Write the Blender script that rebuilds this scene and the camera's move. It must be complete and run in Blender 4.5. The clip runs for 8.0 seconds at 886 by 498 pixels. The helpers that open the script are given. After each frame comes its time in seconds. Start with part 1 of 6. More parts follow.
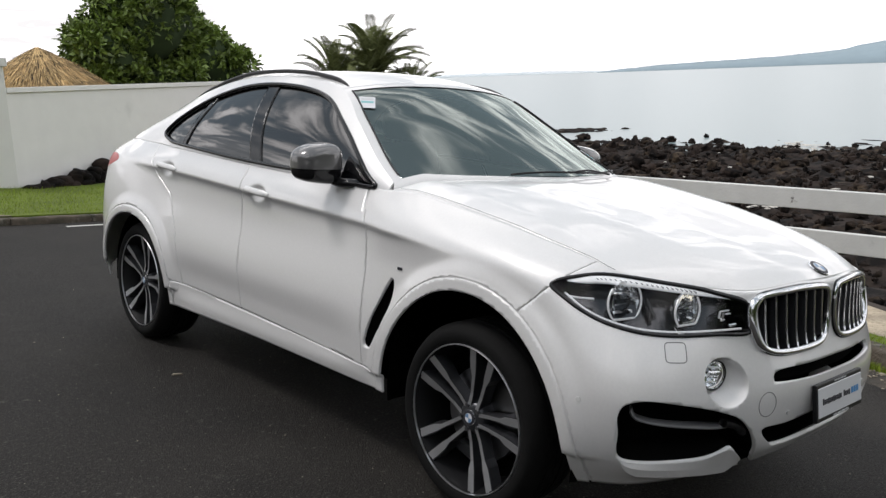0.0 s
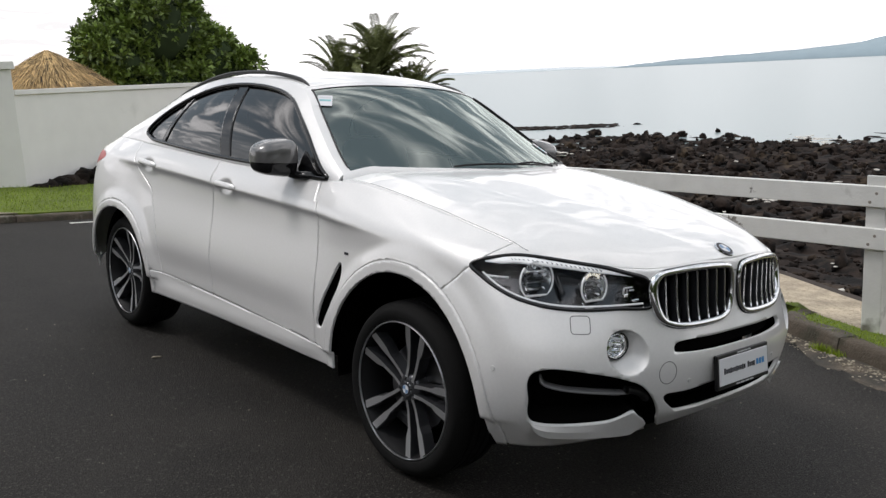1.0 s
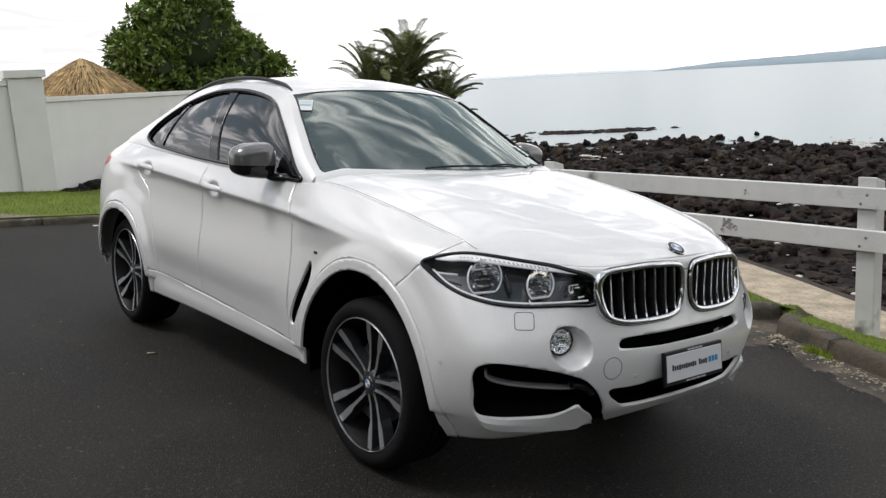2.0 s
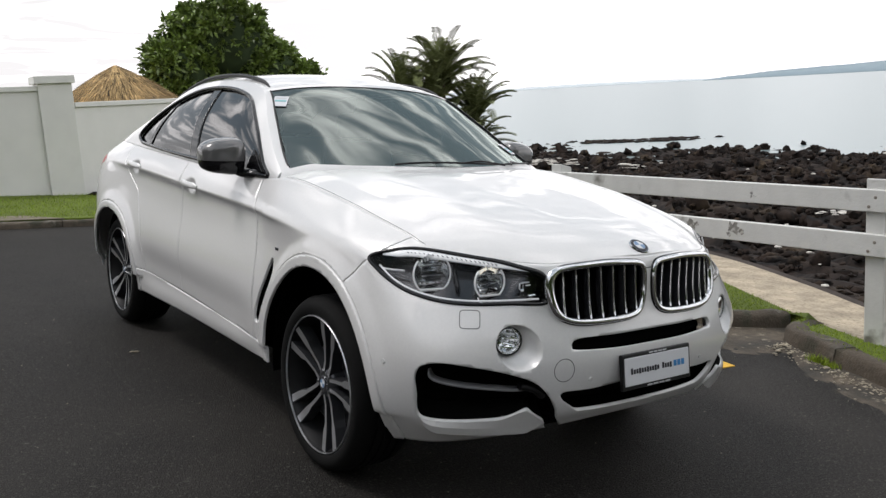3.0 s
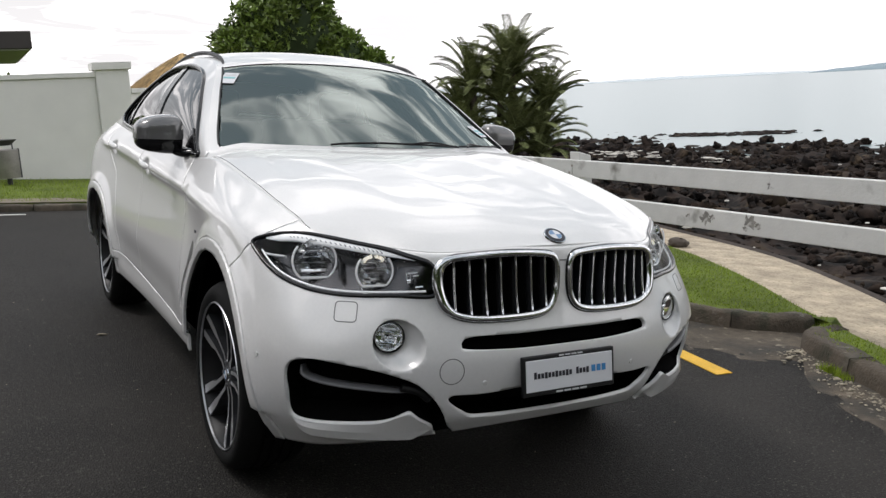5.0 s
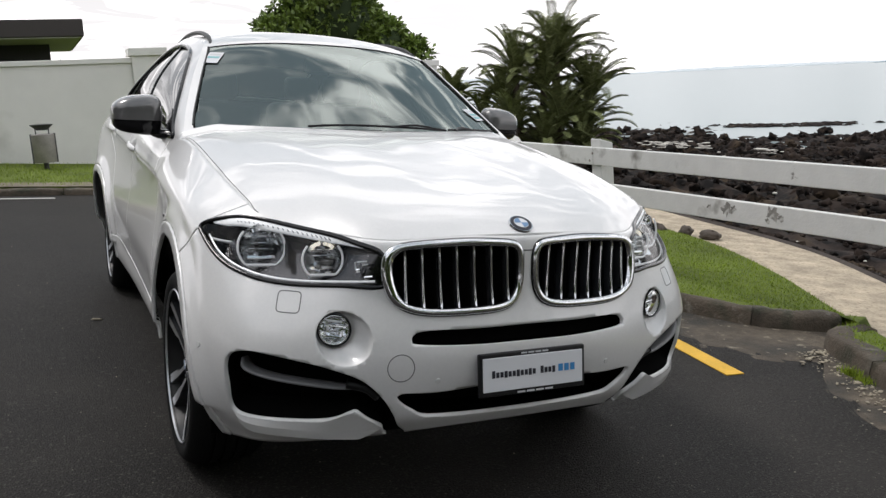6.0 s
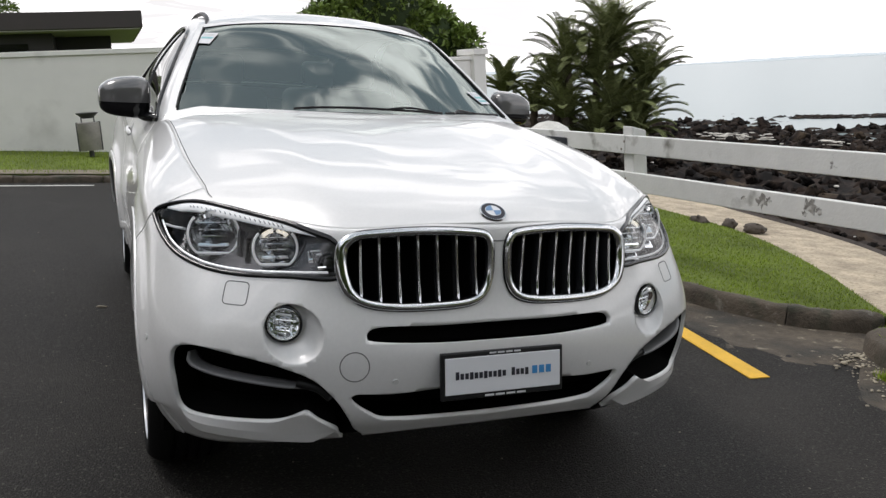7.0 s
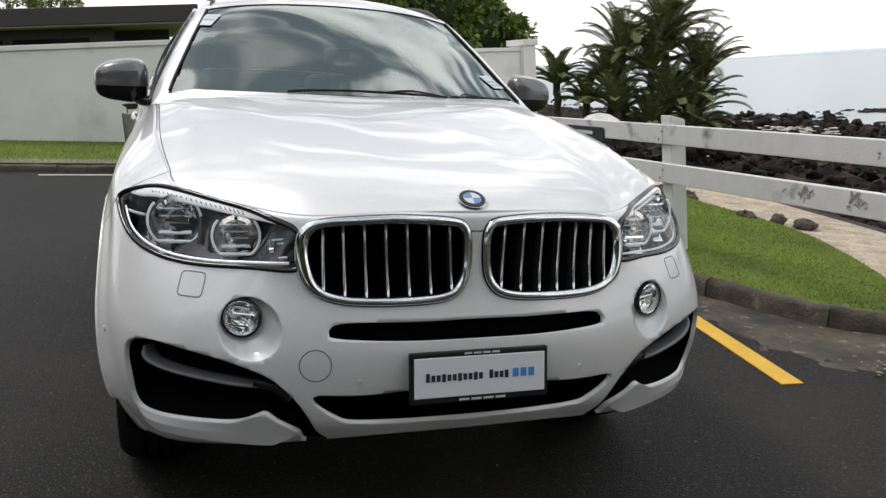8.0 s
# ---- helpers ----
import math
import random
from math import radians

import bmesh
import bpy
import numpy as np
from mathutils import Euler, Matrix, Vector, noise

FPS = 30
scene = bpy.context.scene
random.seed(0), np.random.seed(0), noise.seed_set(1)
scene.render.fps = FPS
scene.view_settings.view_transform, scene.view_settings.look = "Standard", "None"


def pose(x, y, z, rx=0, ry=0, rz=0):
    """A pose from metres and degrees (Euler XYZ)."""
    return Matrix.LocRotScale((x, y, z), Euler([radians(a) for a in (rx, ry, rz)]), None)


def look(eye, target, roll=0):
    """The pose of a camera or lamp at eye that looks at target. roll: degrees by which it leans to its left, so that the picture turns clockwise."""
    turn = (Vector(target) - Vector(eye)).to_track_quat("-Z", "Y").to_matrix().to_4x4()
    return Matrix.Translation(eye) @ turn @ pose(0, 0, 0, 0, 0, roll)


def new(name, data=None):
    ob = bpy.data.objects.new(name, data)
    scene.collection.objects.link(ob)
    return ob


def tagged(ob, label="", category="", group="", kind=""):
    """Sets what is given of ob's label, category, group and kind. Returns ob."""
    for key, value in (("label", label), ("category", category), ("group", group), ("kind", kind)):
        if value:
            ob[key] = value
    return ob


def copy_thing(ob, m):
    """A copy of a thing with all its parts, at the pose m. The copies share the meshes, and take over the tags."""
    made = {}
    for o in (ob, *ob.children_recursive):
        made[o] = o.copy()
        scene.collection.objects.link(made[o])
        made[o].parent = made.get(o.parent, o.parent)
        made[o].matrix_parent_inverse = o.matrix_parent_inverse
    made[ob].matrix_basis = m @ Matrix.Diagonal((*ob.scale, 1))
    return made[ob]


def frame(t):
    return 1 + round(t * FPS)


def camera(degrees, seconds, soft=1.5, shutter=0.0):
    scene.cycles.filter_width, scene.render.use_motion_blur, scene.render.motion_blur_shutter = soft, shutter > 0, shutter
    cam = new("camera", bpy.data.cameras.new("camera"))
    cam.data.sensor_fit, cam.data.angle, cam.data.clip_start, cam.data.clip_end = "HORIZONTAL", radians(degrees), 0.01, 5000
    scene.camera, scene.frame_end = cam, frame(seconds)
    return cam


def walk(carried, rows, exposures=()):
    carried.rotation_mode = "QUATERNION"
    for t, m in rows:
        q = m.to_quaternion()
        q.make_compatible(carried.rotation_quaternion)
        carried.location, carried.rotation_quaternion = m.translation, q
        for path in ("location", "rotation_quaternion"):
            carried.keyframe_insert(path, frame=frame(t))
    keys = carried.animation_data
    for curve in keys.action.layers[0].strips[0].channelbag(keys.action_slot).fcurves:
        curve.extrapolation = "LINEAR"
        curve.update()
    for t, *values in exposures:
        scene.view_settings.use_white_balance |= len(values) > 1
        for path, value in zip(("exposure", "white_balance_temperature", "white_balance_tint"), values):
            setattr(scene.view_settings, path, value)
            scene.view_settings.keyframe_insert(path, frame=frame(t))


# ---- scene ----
cam = camera(55.7, 8.0, 1.4)
# The forecourt falls towards the sea: SLOPE turns its plane into the level world.
UP = Vector((-0.0902, 0.0257, 1.0)).normalized()
SLOPE = UP.rotation_difference(Vector((0, 0, 1))).to_matrix().to_4x4()
PATH = [
    (0, (-3.038, -2.119, 1.491), (-1.695, -0.673, 1.171), 2.81),
    (0.5, (-3.020, -2.311, 1.488), (-1.684, -0.858, 1.165), 2.63),
    (1, (-2.993, -2.545, 1.501), (-1.679, -1.073, 1.173), 2.23),
    (1.5, (-2.932, -2.725, 1.515), (-1.651, -1.225, 1.186), 2.02),
    (3, (-2.466, -2.976, 1.450), (-1.305, -1.376, 1.148), 1.93),
    (3.5, (-2.285, -3.028, 1.439), (-1.161, -1.402, 1.134), 2.11),
    (4, (-2.107, -3.063, 1.428), (-1.019, -1.414, 1.119), 2.34),
    (4.5, (-1.918, -3.114, 1.423), (-0.884, -1.432, 1.106), 2.31),
    (6, (-1.378, -3.090, 1.388), (-0.505, -1.326, 1.030), 2.56),
    (6.5, (-1.204, -3.055, 1.380), (-0.395, -1.264, 1.005), 2.67),
    (7, (-1.039, -3.016, 1.357), (-0.294, -1.200, 0.973), 2.50),
    (7.5, (-0.895, -2.968, 1.339), (-0.212, -1.130, 0.946), 2.43),
    (8, (-0.761, -2.914, 1.320), (-0.143, -1.055, 0.916), 2.42),
]
walk(cam, [(t, SLOPE @ look(eye, target, roll)) for t, eye, target, roll in PATH], [(0.0, 0.0, 6530, 12), (8.0, 0.0, 6530, 12)])

# ---- light: a bright sky of broken cloud, a soft sun over the sea ----
world = bpy.data.worlds.new("sky")
scene.world = world
world.use_nodes = True
nt = world.node_tree
N, Lk = nt.nodes, nt.links
SUN_EL, SUN_AZ = radians(62), radians(-48)
sky = N.new("ShaderNodeTexSky")
sky.sky_type, sky.sun_disc = "NISHITA", False
sky.sun_elevation, sky.sun_rotation = SUN_EL, SUN_AZ
tc = N.new("ShaderNodeTexCoord")
sep = N.new("ShaderNodeSeparateXYZ")
Lk.new(tc.outputs["Generated"], sep.inputs[0])
# clouds lie on a flat sheet overhead: direction divided by height
zz = N.new("ShaderNodeMath"); zz.operation = "MAXIMUM"; zz.inputs[1].default_value = 0.0
Lk.new(sep.outputs[2], zz.inputs[0])
za = N.new("ShaderNodeMath"); za.operation = "ADD"; za.inputs[1].default_value = 0.18
Lk.new(zz.outputs[0], za.inputs[0])
dv = N.new("ShaderNodeVectorMath"); dv.operation = "DIVIDE"
cz = N.new("ShaderNodeCombineXYZ")
for k in range(3):
    Lk.new(za.outputs[0], cz.inputs[k])
Lk.new(tc.outputs["Generated"], dv.inputs[0]); Lk.new(cz.outputs[0], dv.inputs[1])
cn = N.new("ShaderNodeTexNoise"); cn.inputs["Scale"].default_value = 3.0; cn.inputs["Detail"].default_value = 4; cn.inputs["Roughness"].default_value = 0.5; cn.inputs["Distortion"].default_value = 0.8
# the cloud rolls lie across the road
st_ = N.new("ShaderNodeVectorMath"); st_.operation = "MULTIPLY"; st_.inputs[1].default_value = (0.82, 1.75, 1.0)
Lk.new(dv.outputs[0], st_.inputs[0]); Lk.new(st_.outputs[0], cn.inputs["Vector"])
cov = N.new("ShaderNodeMapRange"); cov.interpolation_type = "SMOOTHSTEP"
cov.inputs[1].default_value, cov.inputs[2].default_value = 0.42, 0.60
Lk.new(cn.outputs[0], cov.inputs[0])
hz = N.new("ShaderNodeMapRange"); hz.interpolation_type = "SMOOTHSTEP"
hz.inputs[1].default_value, hz.inputs[2].default_value, hz.inputs[3].default_value, hz.inputs[4].default_value = 0.08, 0.46, 1.0, 0.0
Lk.new(sep.outputs[2], hz.inputs[0])
mx = N.new("ShaderNodeMath"); mx.operation = "MAXIMUM"
Lk.new(cov.outputs[0], mx.inputs[0]); Lk.new(hz.outputs[0], mx.inputs[1])
# brightness of the cloud varies with its thickness
cb = N.new("ShaderNodeMapRange"); cb.inputs[1].default_value, cb.inputs[2].default_value, cb.inputs[3].default_value, cb.inputs[4].default_value = 0.42, 0.66, 0.95, 2.1
Lk.new(cn.outputs[0], cb.inputs[0])
cb2 = N.new("ShaderNodeMath"); cb2.operation = "MAXIMUM"
hz2 = N.new("ShaderNodeMath"); hz2.operation = "MULTIPLY"; hz2.inputs[1].default_value = 1.0
Lk.new(hz.outputs[0], hz2.inputs[0]); Lk.new(cb.outputs[0], cb2.inputs[0]); Lk.new(hz2.outputs[0], cb2.inputs[1])
cc = N.new("ShaderNodeMix"); cc.data_type = "RGBA"; cc.blend_type = "MULTIPLY"; cc.inputs[0].default_value = 1
cc.inputs[6].default_value = (1.004, 0.995, 1.0, 1)
Lk.new(cb2.outputs[0], cc.inputs[7])
blue = N.new("ShaderNodeVectorMath"); blue.operation = "SCALE"; blue.inputs["Scale"].default_value = 0.15
Lk.new(sky.outputs[0], blue.inputs[0])
fin = N.new("ShaderNodeMix"); fin.data_type = "RGBA"
veil = N.new("ShaderNodeMix"); veil.data_type = "RGBA"; veil.inputs[0].default_value = 0.72; veil.inputs[7].default_value = (0.40, 0.47, 0.47, 1)
Lk.new(blue.outputs[0], veil.inputs[6])
Lk.new(mx.outputs[0], fin.inputs[0]); Lk.new(veil.outputs[2], fin.inputs[6]); Lk.new(cc.outputs[2], fin.inputs[7])
# the sky is a little brighter over the sea
dt = N.new("ShaderNodeVectorMath"); dt.operation = "DOT_PRODUCT"; dt.inputs[1].default_value = (math.sin(SUN_AZ), math.cos(SUN_AZ), 0)
Lk.new(tc.outputs["Generated"], dt.inputs[0])
gd = N.new("ShaderNodeMapRange"); gd.interpolation_type = "SMOOTHSTEP"
gd.inputs[1].default_value, gd.inputs[2].default_value, gd.inputs[3].default_value, gd.inputs[4].default_value = -0.25, 0.9, 1.06, 0.92
Lk.new(dt.outputs["Value"], gd.inputs[0])
sc = N.new("ShaderNodeVectorMath"); sc.operation = "SCALE"
Lk.new(fin.outputs[2], sc.inputs[0]); Lk.new(gd.outputs[0], sc.inputs["Scale"])
Lk.new(sc.outputs[0], N["Background"].inputs[0])
N["Background"].inputs[1].default_value = 1.0
sun = new("sun", bpy.data.lights.new("sun", "SUN"))
sun.data.energy, sun.data.angle, sun.data.color = 1.45, radians(14), (1.0, 0.975, 0.945)
sun.matrix_basis = look((0, 0, 30), (30 * -math.sin(SUN_AZ) * math.cos(SUN_EL), 30 * -math.cos(SUN_AZ) * math.cos(SUN_EL), 30 - 30 * math.sin(SUN_EL)))

# ---- materials ----
def mat(name, col, rough=0.5, metal=0.0, coat=0.0, ior=1.5, vary=0.0, scale=20.0, bump=0.0, bscale=200.0, glass=0.0, emit=0.0, spec=0.5, island=0.0, stain=None):
    m = bpy.data.materials.new(name)
    m.use_nodes = True
    n, l = m.node_tree.nodes, m.node_tree.links
    b = n["Principled BSDF"]
    b.inputs["Base Color"].default_value = (*col, 1)
    b.inputs["Roughness"].default_value = rough
    b.inputs["Metallic"].default_value = metal
    b.inputs["Coat Weight"].default_value = coat
    b.inputs["Coat Roughness"].default_value = 0.03
    b.inputs["IOR"].default_value = ior
    b.inputs["Specular IOR Level"].default_value = spec
    b.inputs["Transmission Weight"].default_value = glass
    if emit:
        b.inputs["Emission Color"].default_value = (*col, 1)
        b.inputs["Emission Strength"].default_value = emit
    tc = n.new("ShaderNodeTexCoord")
    if vary:
        t1 = n.new("ShaderNodeTexNoise"); t1.inputs["Scale"].default_value = scale; t1.inputs["Detail"].default_value = 8
        t2 = n.new("ShaderNodeTexNoise"); t2.inputs["Scale"].default_value = scale * 0.11; t2.inputs["Detail"].default_value = 4
        l.new(tc.outputs["Object"], t1.inputs["Vector"]); l.new(tc.outputs["Object"], t2.inputs["Vector"])
        mx = n.new("ShaderNodeMath"); mx.operation = "MULTIPLY_ADD"
        l.new(t1.outputs[0], mx.inputs[0]); mx.inputs[1].default_value = 0.6; l.new(t2.outputs[0], mx.inputs[2])
        rp = n.new("ShaderNodeMapRange")
        rp.inputs[1].default_value, rp.inputs[2].default_value = 0.45, 1.15
        rp.inputs[3].default_value, rp.inputs[4].default_value = 1 - vary, 1 + vary
        l.new(mx.outputs[0], rp.inputs[0])
        mul = n.new("ShaderNodeMix"); mul.data_type = "RGBA"; mul.blend_type = "MULTIPLY"; mul.inputs[0].default_value = 1
        mul.inputs[6].default_value = (*col, 1)
        l.new(rp.outputs[0], mul.inputs[7]); l.new(mul.outputs[2], b.inputs["Base Color"])
    if island:
        gi = n.new("ShaderNodeNewGeometry")
        ri = n.new("ShaderNodeMapRange"); ri.inputs[3].default_value, ri.inputs[4].default_value = 1 - island, 1 + island
        l.new(gi.outputs["Random Per Island"], ri.inputs[0])
        m2 = n.new("ShaderNodeMix"); m2.data_type = "RGBA"; m2.blend_type = "MULTIPLY"; m2.inputs[0].default_value = 1
        m2.inputs[6].default_value = (*col, 1)
        if vary:
            l.new(mul.outputs[2], m2.inputs[6])
        l.new(ri.outputs[0], m2.inputs[7]); l.new(m2.outputs[2], b.inputs["Base Color"])
    if stain:
        sc_, lo, hi, dark = stain
        ts = n.new("ShaderNodeTexNoise"); ts.inputs["Scale"].default_value = sc_; ts.inputs["Detail"].default_value = 5
        l.new(tc.outputs["Object"], ts.inputs["Vector"])
        rs = n.new("ShaderNodeMapRange"); rs.inputs[1].default_value, rs.inputs[2].default_value = lo, hi
        l.new(ts.outputs[0], rs.inputs[0])
        m3 = n.new("ShaderNodeMix"); m3.data_type = "RGBA"
        src = b.inputs["Base Color"].links[0].from_socket if b.inputs["Base Color"].links else None
        m3.inputs[6].default_value = (*col, 1)
        if src:
            l.new(src, m3.inputs[6])
        m3.inputs[7].default_value = (*dark, 1)
        l.new(rs.outputs[0], m3.inputs[0]); l.new(m3.outputs[2], b.inputs["Base Color"])
    if bump:
        t3 = n.new("ShaderNodeTexNoise"); t3.inputs["Scale"].default_value = bscale; t3.inputs["Detail"].default_value = 6
        l.new(tc.outputs["Object"], t3.inputs["Vector"])
        bp = n.new("ShaderNodeBump"); bp.inputs["Strength"].default_value = bump; bp.inputs["Distance"].default_value = 0.01
        l.new(t3.outputs[0], bp.inputs["Height"]); l.new(bp.outputs[0], b.inputs["Normal"])
    return m

def pane(name, tint, ior, rough=0.0, sheen=(1, 1, 1)):
    m = bpy.data.materials.new(name)
    m.use_nodes = True
    n, l = m.node_tree.nodes, m.node_tree.links
    n.remove(n["Principled BSDF"])
    a, g, f, x = n.new("ShaderNodeBsdfTransparent"), n.new("ShaderNodeBsdfGlossy"), n.new("ShaderNodeFresnel"), n.new("ShaderNodeMixShader")
    a.inputs[0].default_value = (*tint, 1)
    g.inputs[0].default_value = (*sheen, 1)
    g.inputs["Roughness"].default_value = rough
    f.inputs[0].default_value = ior
    l.new(f.outputs[0], x.inputs[0]); l.new(a.outputs[0], x.inputs[1]); l.new(g.outputs[0], x.inputs[2])
    l.new(x.outputs[0], n["Material Output"].inputs[0])
    return m

PAINT = mat("pearl_white_paint", (0.78, 0.775, 0.772), 0.36, 0.14, 0.85, vary=0.03, scale=900)
BLACK = mat("black_plastic", (0.008, 0.008, 0.009), 0.42, spec=0.35, vary=0.15, scale=60)
GLOSSB = mat("gloss_black", (0.008, 0.008, 0.009), 0.08)
MATT = mat("dark_liner", (0.003, 0.003, 0.003), 0.95, spec=0.03)
CHROME = mat("chrome", (0.75, 0.76, 0.78), 0.12, 1.0)
SILVER = mat("machined_alloy", (0.68, 0.69, 0.71), 0.32, 0.9, vary=0.08, scale=60)
GREYM = mat("dark_grey_alloy", (0.06, 0.062, 0.068), 0.3, 0.6)
RUBBER = mat("tyre_rubber", (0.007, 0.007, 0.007), 0.8, spec=0.15, vary=0.25, scale=30, bump=0.15, bscale=120)
TINT = pane("tinted_glass", (0.05, 0.065, 0.07), 1.9)
CLEAR = pane("clear_lens", (0.95, 0.96, 0.97), 1.24)
PRIV = pane("rear_glass", (0.95, 0.975, 0.96), 1.35)
SCREEN = pane("windscreen_glass", (0.72, 0.87, 0.81), 2.8, 0.02, (0.90, 1.0, 0.955))
MIRRORC = mat("grey_mirror_cap", (0.14, 0.137, 0.138), 0.26, 0.30, 1.0)
STEEL = mat("brake_steel", (0.25, 0.25, 0.26), 0.35, 1.0)
CABIN = mat("dark_cabin_trim", (0.02, 0.02, 0.022), 0.7, vary=0.2, scale=40)
REDLENS = mat("red_tail_lens", (0.40, 0.012, 0.012), 0.3)
WHITEP = mat("white_plate", (0.72, 0.73, 0.76), 0.35)
INK = mat("black_ink", (0.02, 0.02, 0.03), 0.5)
BLUE = mat("blue_ink", (0.05, 0.25, 0.55), 0.4)

RINGW = mat("white_light_ring", (0.92, 0.93, 0.95), 0.25, coat=0.5)
SATIN = mat("satin_grey", (0.42, 0.42, 0.43), 0.35, 0.4)
BLADE = mat("intake_blade_grey", (0.17, 0.17, 0.175), 0.42, 0.2)
SEAM = mat("seam_grey", (0.16, 0.16, 0.16), 0.6)
SENSOR = mat("sensor_white", (0.66, 0.66, 0.65), 0.3)
PALE = mat("pale_print", (0.62, 0.63, 0.65), 0.5)
TEAL = mat("teal_print", (0.25, 0.52, 0.55), 0.5)
ASPHALT = mat("asphalt", (0.0096, 0.0078, 0.0062), 0.70, spec=0.27, vary=0.7, scale=1.6, bump=1.0, bscale=120, stain=(80, 0.57, 0.67, (0.064, 0.060, 0.051)))
GUTTER = mat("dirty_gutter", (0.098, 0.079, 0.058), 0.9, vary=0.7, scale=22, bump=0.8, bscale=90, stain=(2.6, 0.42, 0.62, (0.040, 0.036, 0.030)))
KERBM = mat("kerb_concrete", (0.080, 0.064, 0.047), 0.9, vary=0.5, scale=24, bump=0.9, bscale=60, stain=(5.0, 0.52, 0.66, (0.035, 0.036, 0.022)))
LAWN = mat("turf", (0.098, 0.138, 0.010), 0.95, vary=0.45, scale=12, bump=1.0, bscale=80)
GRASSB = mat("grass_blades", (0.192, 0.266, 0.010), 0.7, vary=0.35, scale=3, island=0.4)
GRAVEL = mat("pale_gravel", (0.43, 0.36, 0.265), 0.95, vary=0.5, scale=45, bump=1.0, bscale=60, stain=(26, 0.56, 0.70, (0.22, 0.18, 0.13)))
WORNWHITE = mat("worn_white_paint", (0.62, 0.61, 0.57), 0.7, vary=0.3, scale=30)
YELLOW = mat("yellow_line_paint", (0.72, 0.42, 0.03), 0.6, vary=0.18, scale=40, bump=0.3, bscale=200)
LITTER = mat("dry_leaf_litter", (0.34, 0.30, 0.23), 0.9, vary=0.5, scale=40)
GRIT = mat("grey_grit", (0.17, 0.155, 0.13), 0.9, vary=0.3, scale=30, island=0.6)
BADGEBLUE = mat("badge_enamel", (0.16, 0.28, 0.46), 0.3)
RENDERW = mat("white_wall_render", (0.77, 0.76, 0.735), 0.85, vary=0.08, scale=3, bump=0.15, bscale=120, stain=(1.3, 0.60, 0.95, (0.40, 0.39, 0.36)))
PAINTEDWOOD = mat("white_painted_timber", (0.66, 0.66, 0.64), 0.55, vary=0.12, scale=9, bump=0.2, bscale=50, stain=(3.2, 0.60, 0.70, (0.20, 0.19, 0.17)))
WORNWOOD = mat("weathered_wood", (0.26, 0.25, 0.23), 0.85, vary=0.6, scale=40, bump=0.4, bscale=80, stain=(28, 0.50, 0.62, (0.55, 0.54, 0.52)))
WORNBOLT = mat("rusty_bolt", (0.30, 0.27, 0.24), 0.6, 0.5)
SIGNDARK = mat("dark_sign", (0.015, 0.018, 0.028), 0.5)
BINSTEEL = mat("bin_steel", (0.30, 0.28, 0.27), 0.5, 0.4, vary=0.25, scale=60)
BINDARK = mat("bin_dark", (0.04, 0.04, 0.045), 0.5)
LAVA = mat("lava_rock", (0.026, 0.0185, 0.0150), 0.95, spec=0.2, vary=0.75, scale=3.5, bump=1.0, bscale=9, stain=(0.8, 0.54, 0.66, (0.062, 0.045, 0.030)))
SHELL = mat("bleached_shell", (0.62, 0.59, 0.54), 0.85, vary=0.2, scale=30)
EDGING = mat("dark_timber", (0.06, 0.05, 0.045), 0.9, vary=0.4, scale=12)
STONE = mat("brown_stone", (0.085, 0.07, 0.058), 0.9, vary=0.4, scale=16, bump=0.6, bscale=40)
STRAW = mat("straw_thatch", (0.38, 0.26, 0.12), 0.9, vary=0.5, scale=7, island=0.95)
BARK = mat("bark", (0.09, 0.07, 0.055), 0.95, vary=0.4, scale=12, bump=0.8, bscale=30)
LEAF = mat("broad_leaf", (0.135, 0.195, 0.038), 0.40, vary=0.35, scale=3.0, island=0.5)
LEAFSHADE = mat("shaded_foliage", (0.026, 0.045, 0.012), 0.9, vary=0.3, scale=4)
PALMLEAF = mat("palm_leaf", (0.150, 0.170, 0.070), 0.75, spec=0.2, vary=0.4, scale=2.0, island=0.4)
FASCIA = mat("dark_fascia", (0.028, 0.022, 0.022), 0.6, vary=0.15, scale=5)
SOFFIT = mat("grey_soffit", (0.42, 0.42, 0.41), 0.8, vary=0.1, scale=4)
DARKWALL = mat("dark_house_wall", (0.02, 0.018, 0.019), 0.6, vary=0.2, scale=3)
# Pale blue-grey land colours with the haze of distance painted in.
HAZEFAR = mat("haze_tinted_coast", (0.55, 0.60, 0.63), 1.0, vary=0.06, scale=0.02)
HAZENEAR = mat("haze_tinted_island", (0.26, 0.33, 0.37), 1.0, vary=0.10, scale=0.03)
SEA = mat("sea_water", (0.22, 0.28, 0.29), 0.28, 0.0, ior=1.33, bump=0.6, bscale=0.9)
EARTH = mat("bare_earth", (0.20, 0.17, 0.13), 0.95, vary=0.3, scale=14, bump=0.6, bscale=60)
HOUSING = mat("lamp_housing", (0.075, 0.075, 0.078), 0.16, 1.0)
MIRRORED = mat("mirrored_reflector", (0.94, 0.95, 0.96), 0.10, 1.0)
BOWL = mat("lamp_bowl", (0.90, 0.91, 0.92), 0.18, 1.0)
RINGM = mat("pale_glow_plastic", (0.85, 0.86, 0.88), 0.28, 0.45, emit=0.22)
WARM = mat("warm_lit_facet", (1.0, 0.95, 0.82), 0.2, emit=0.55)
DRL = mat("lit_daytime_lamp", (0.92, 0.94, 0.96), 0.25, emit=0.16)

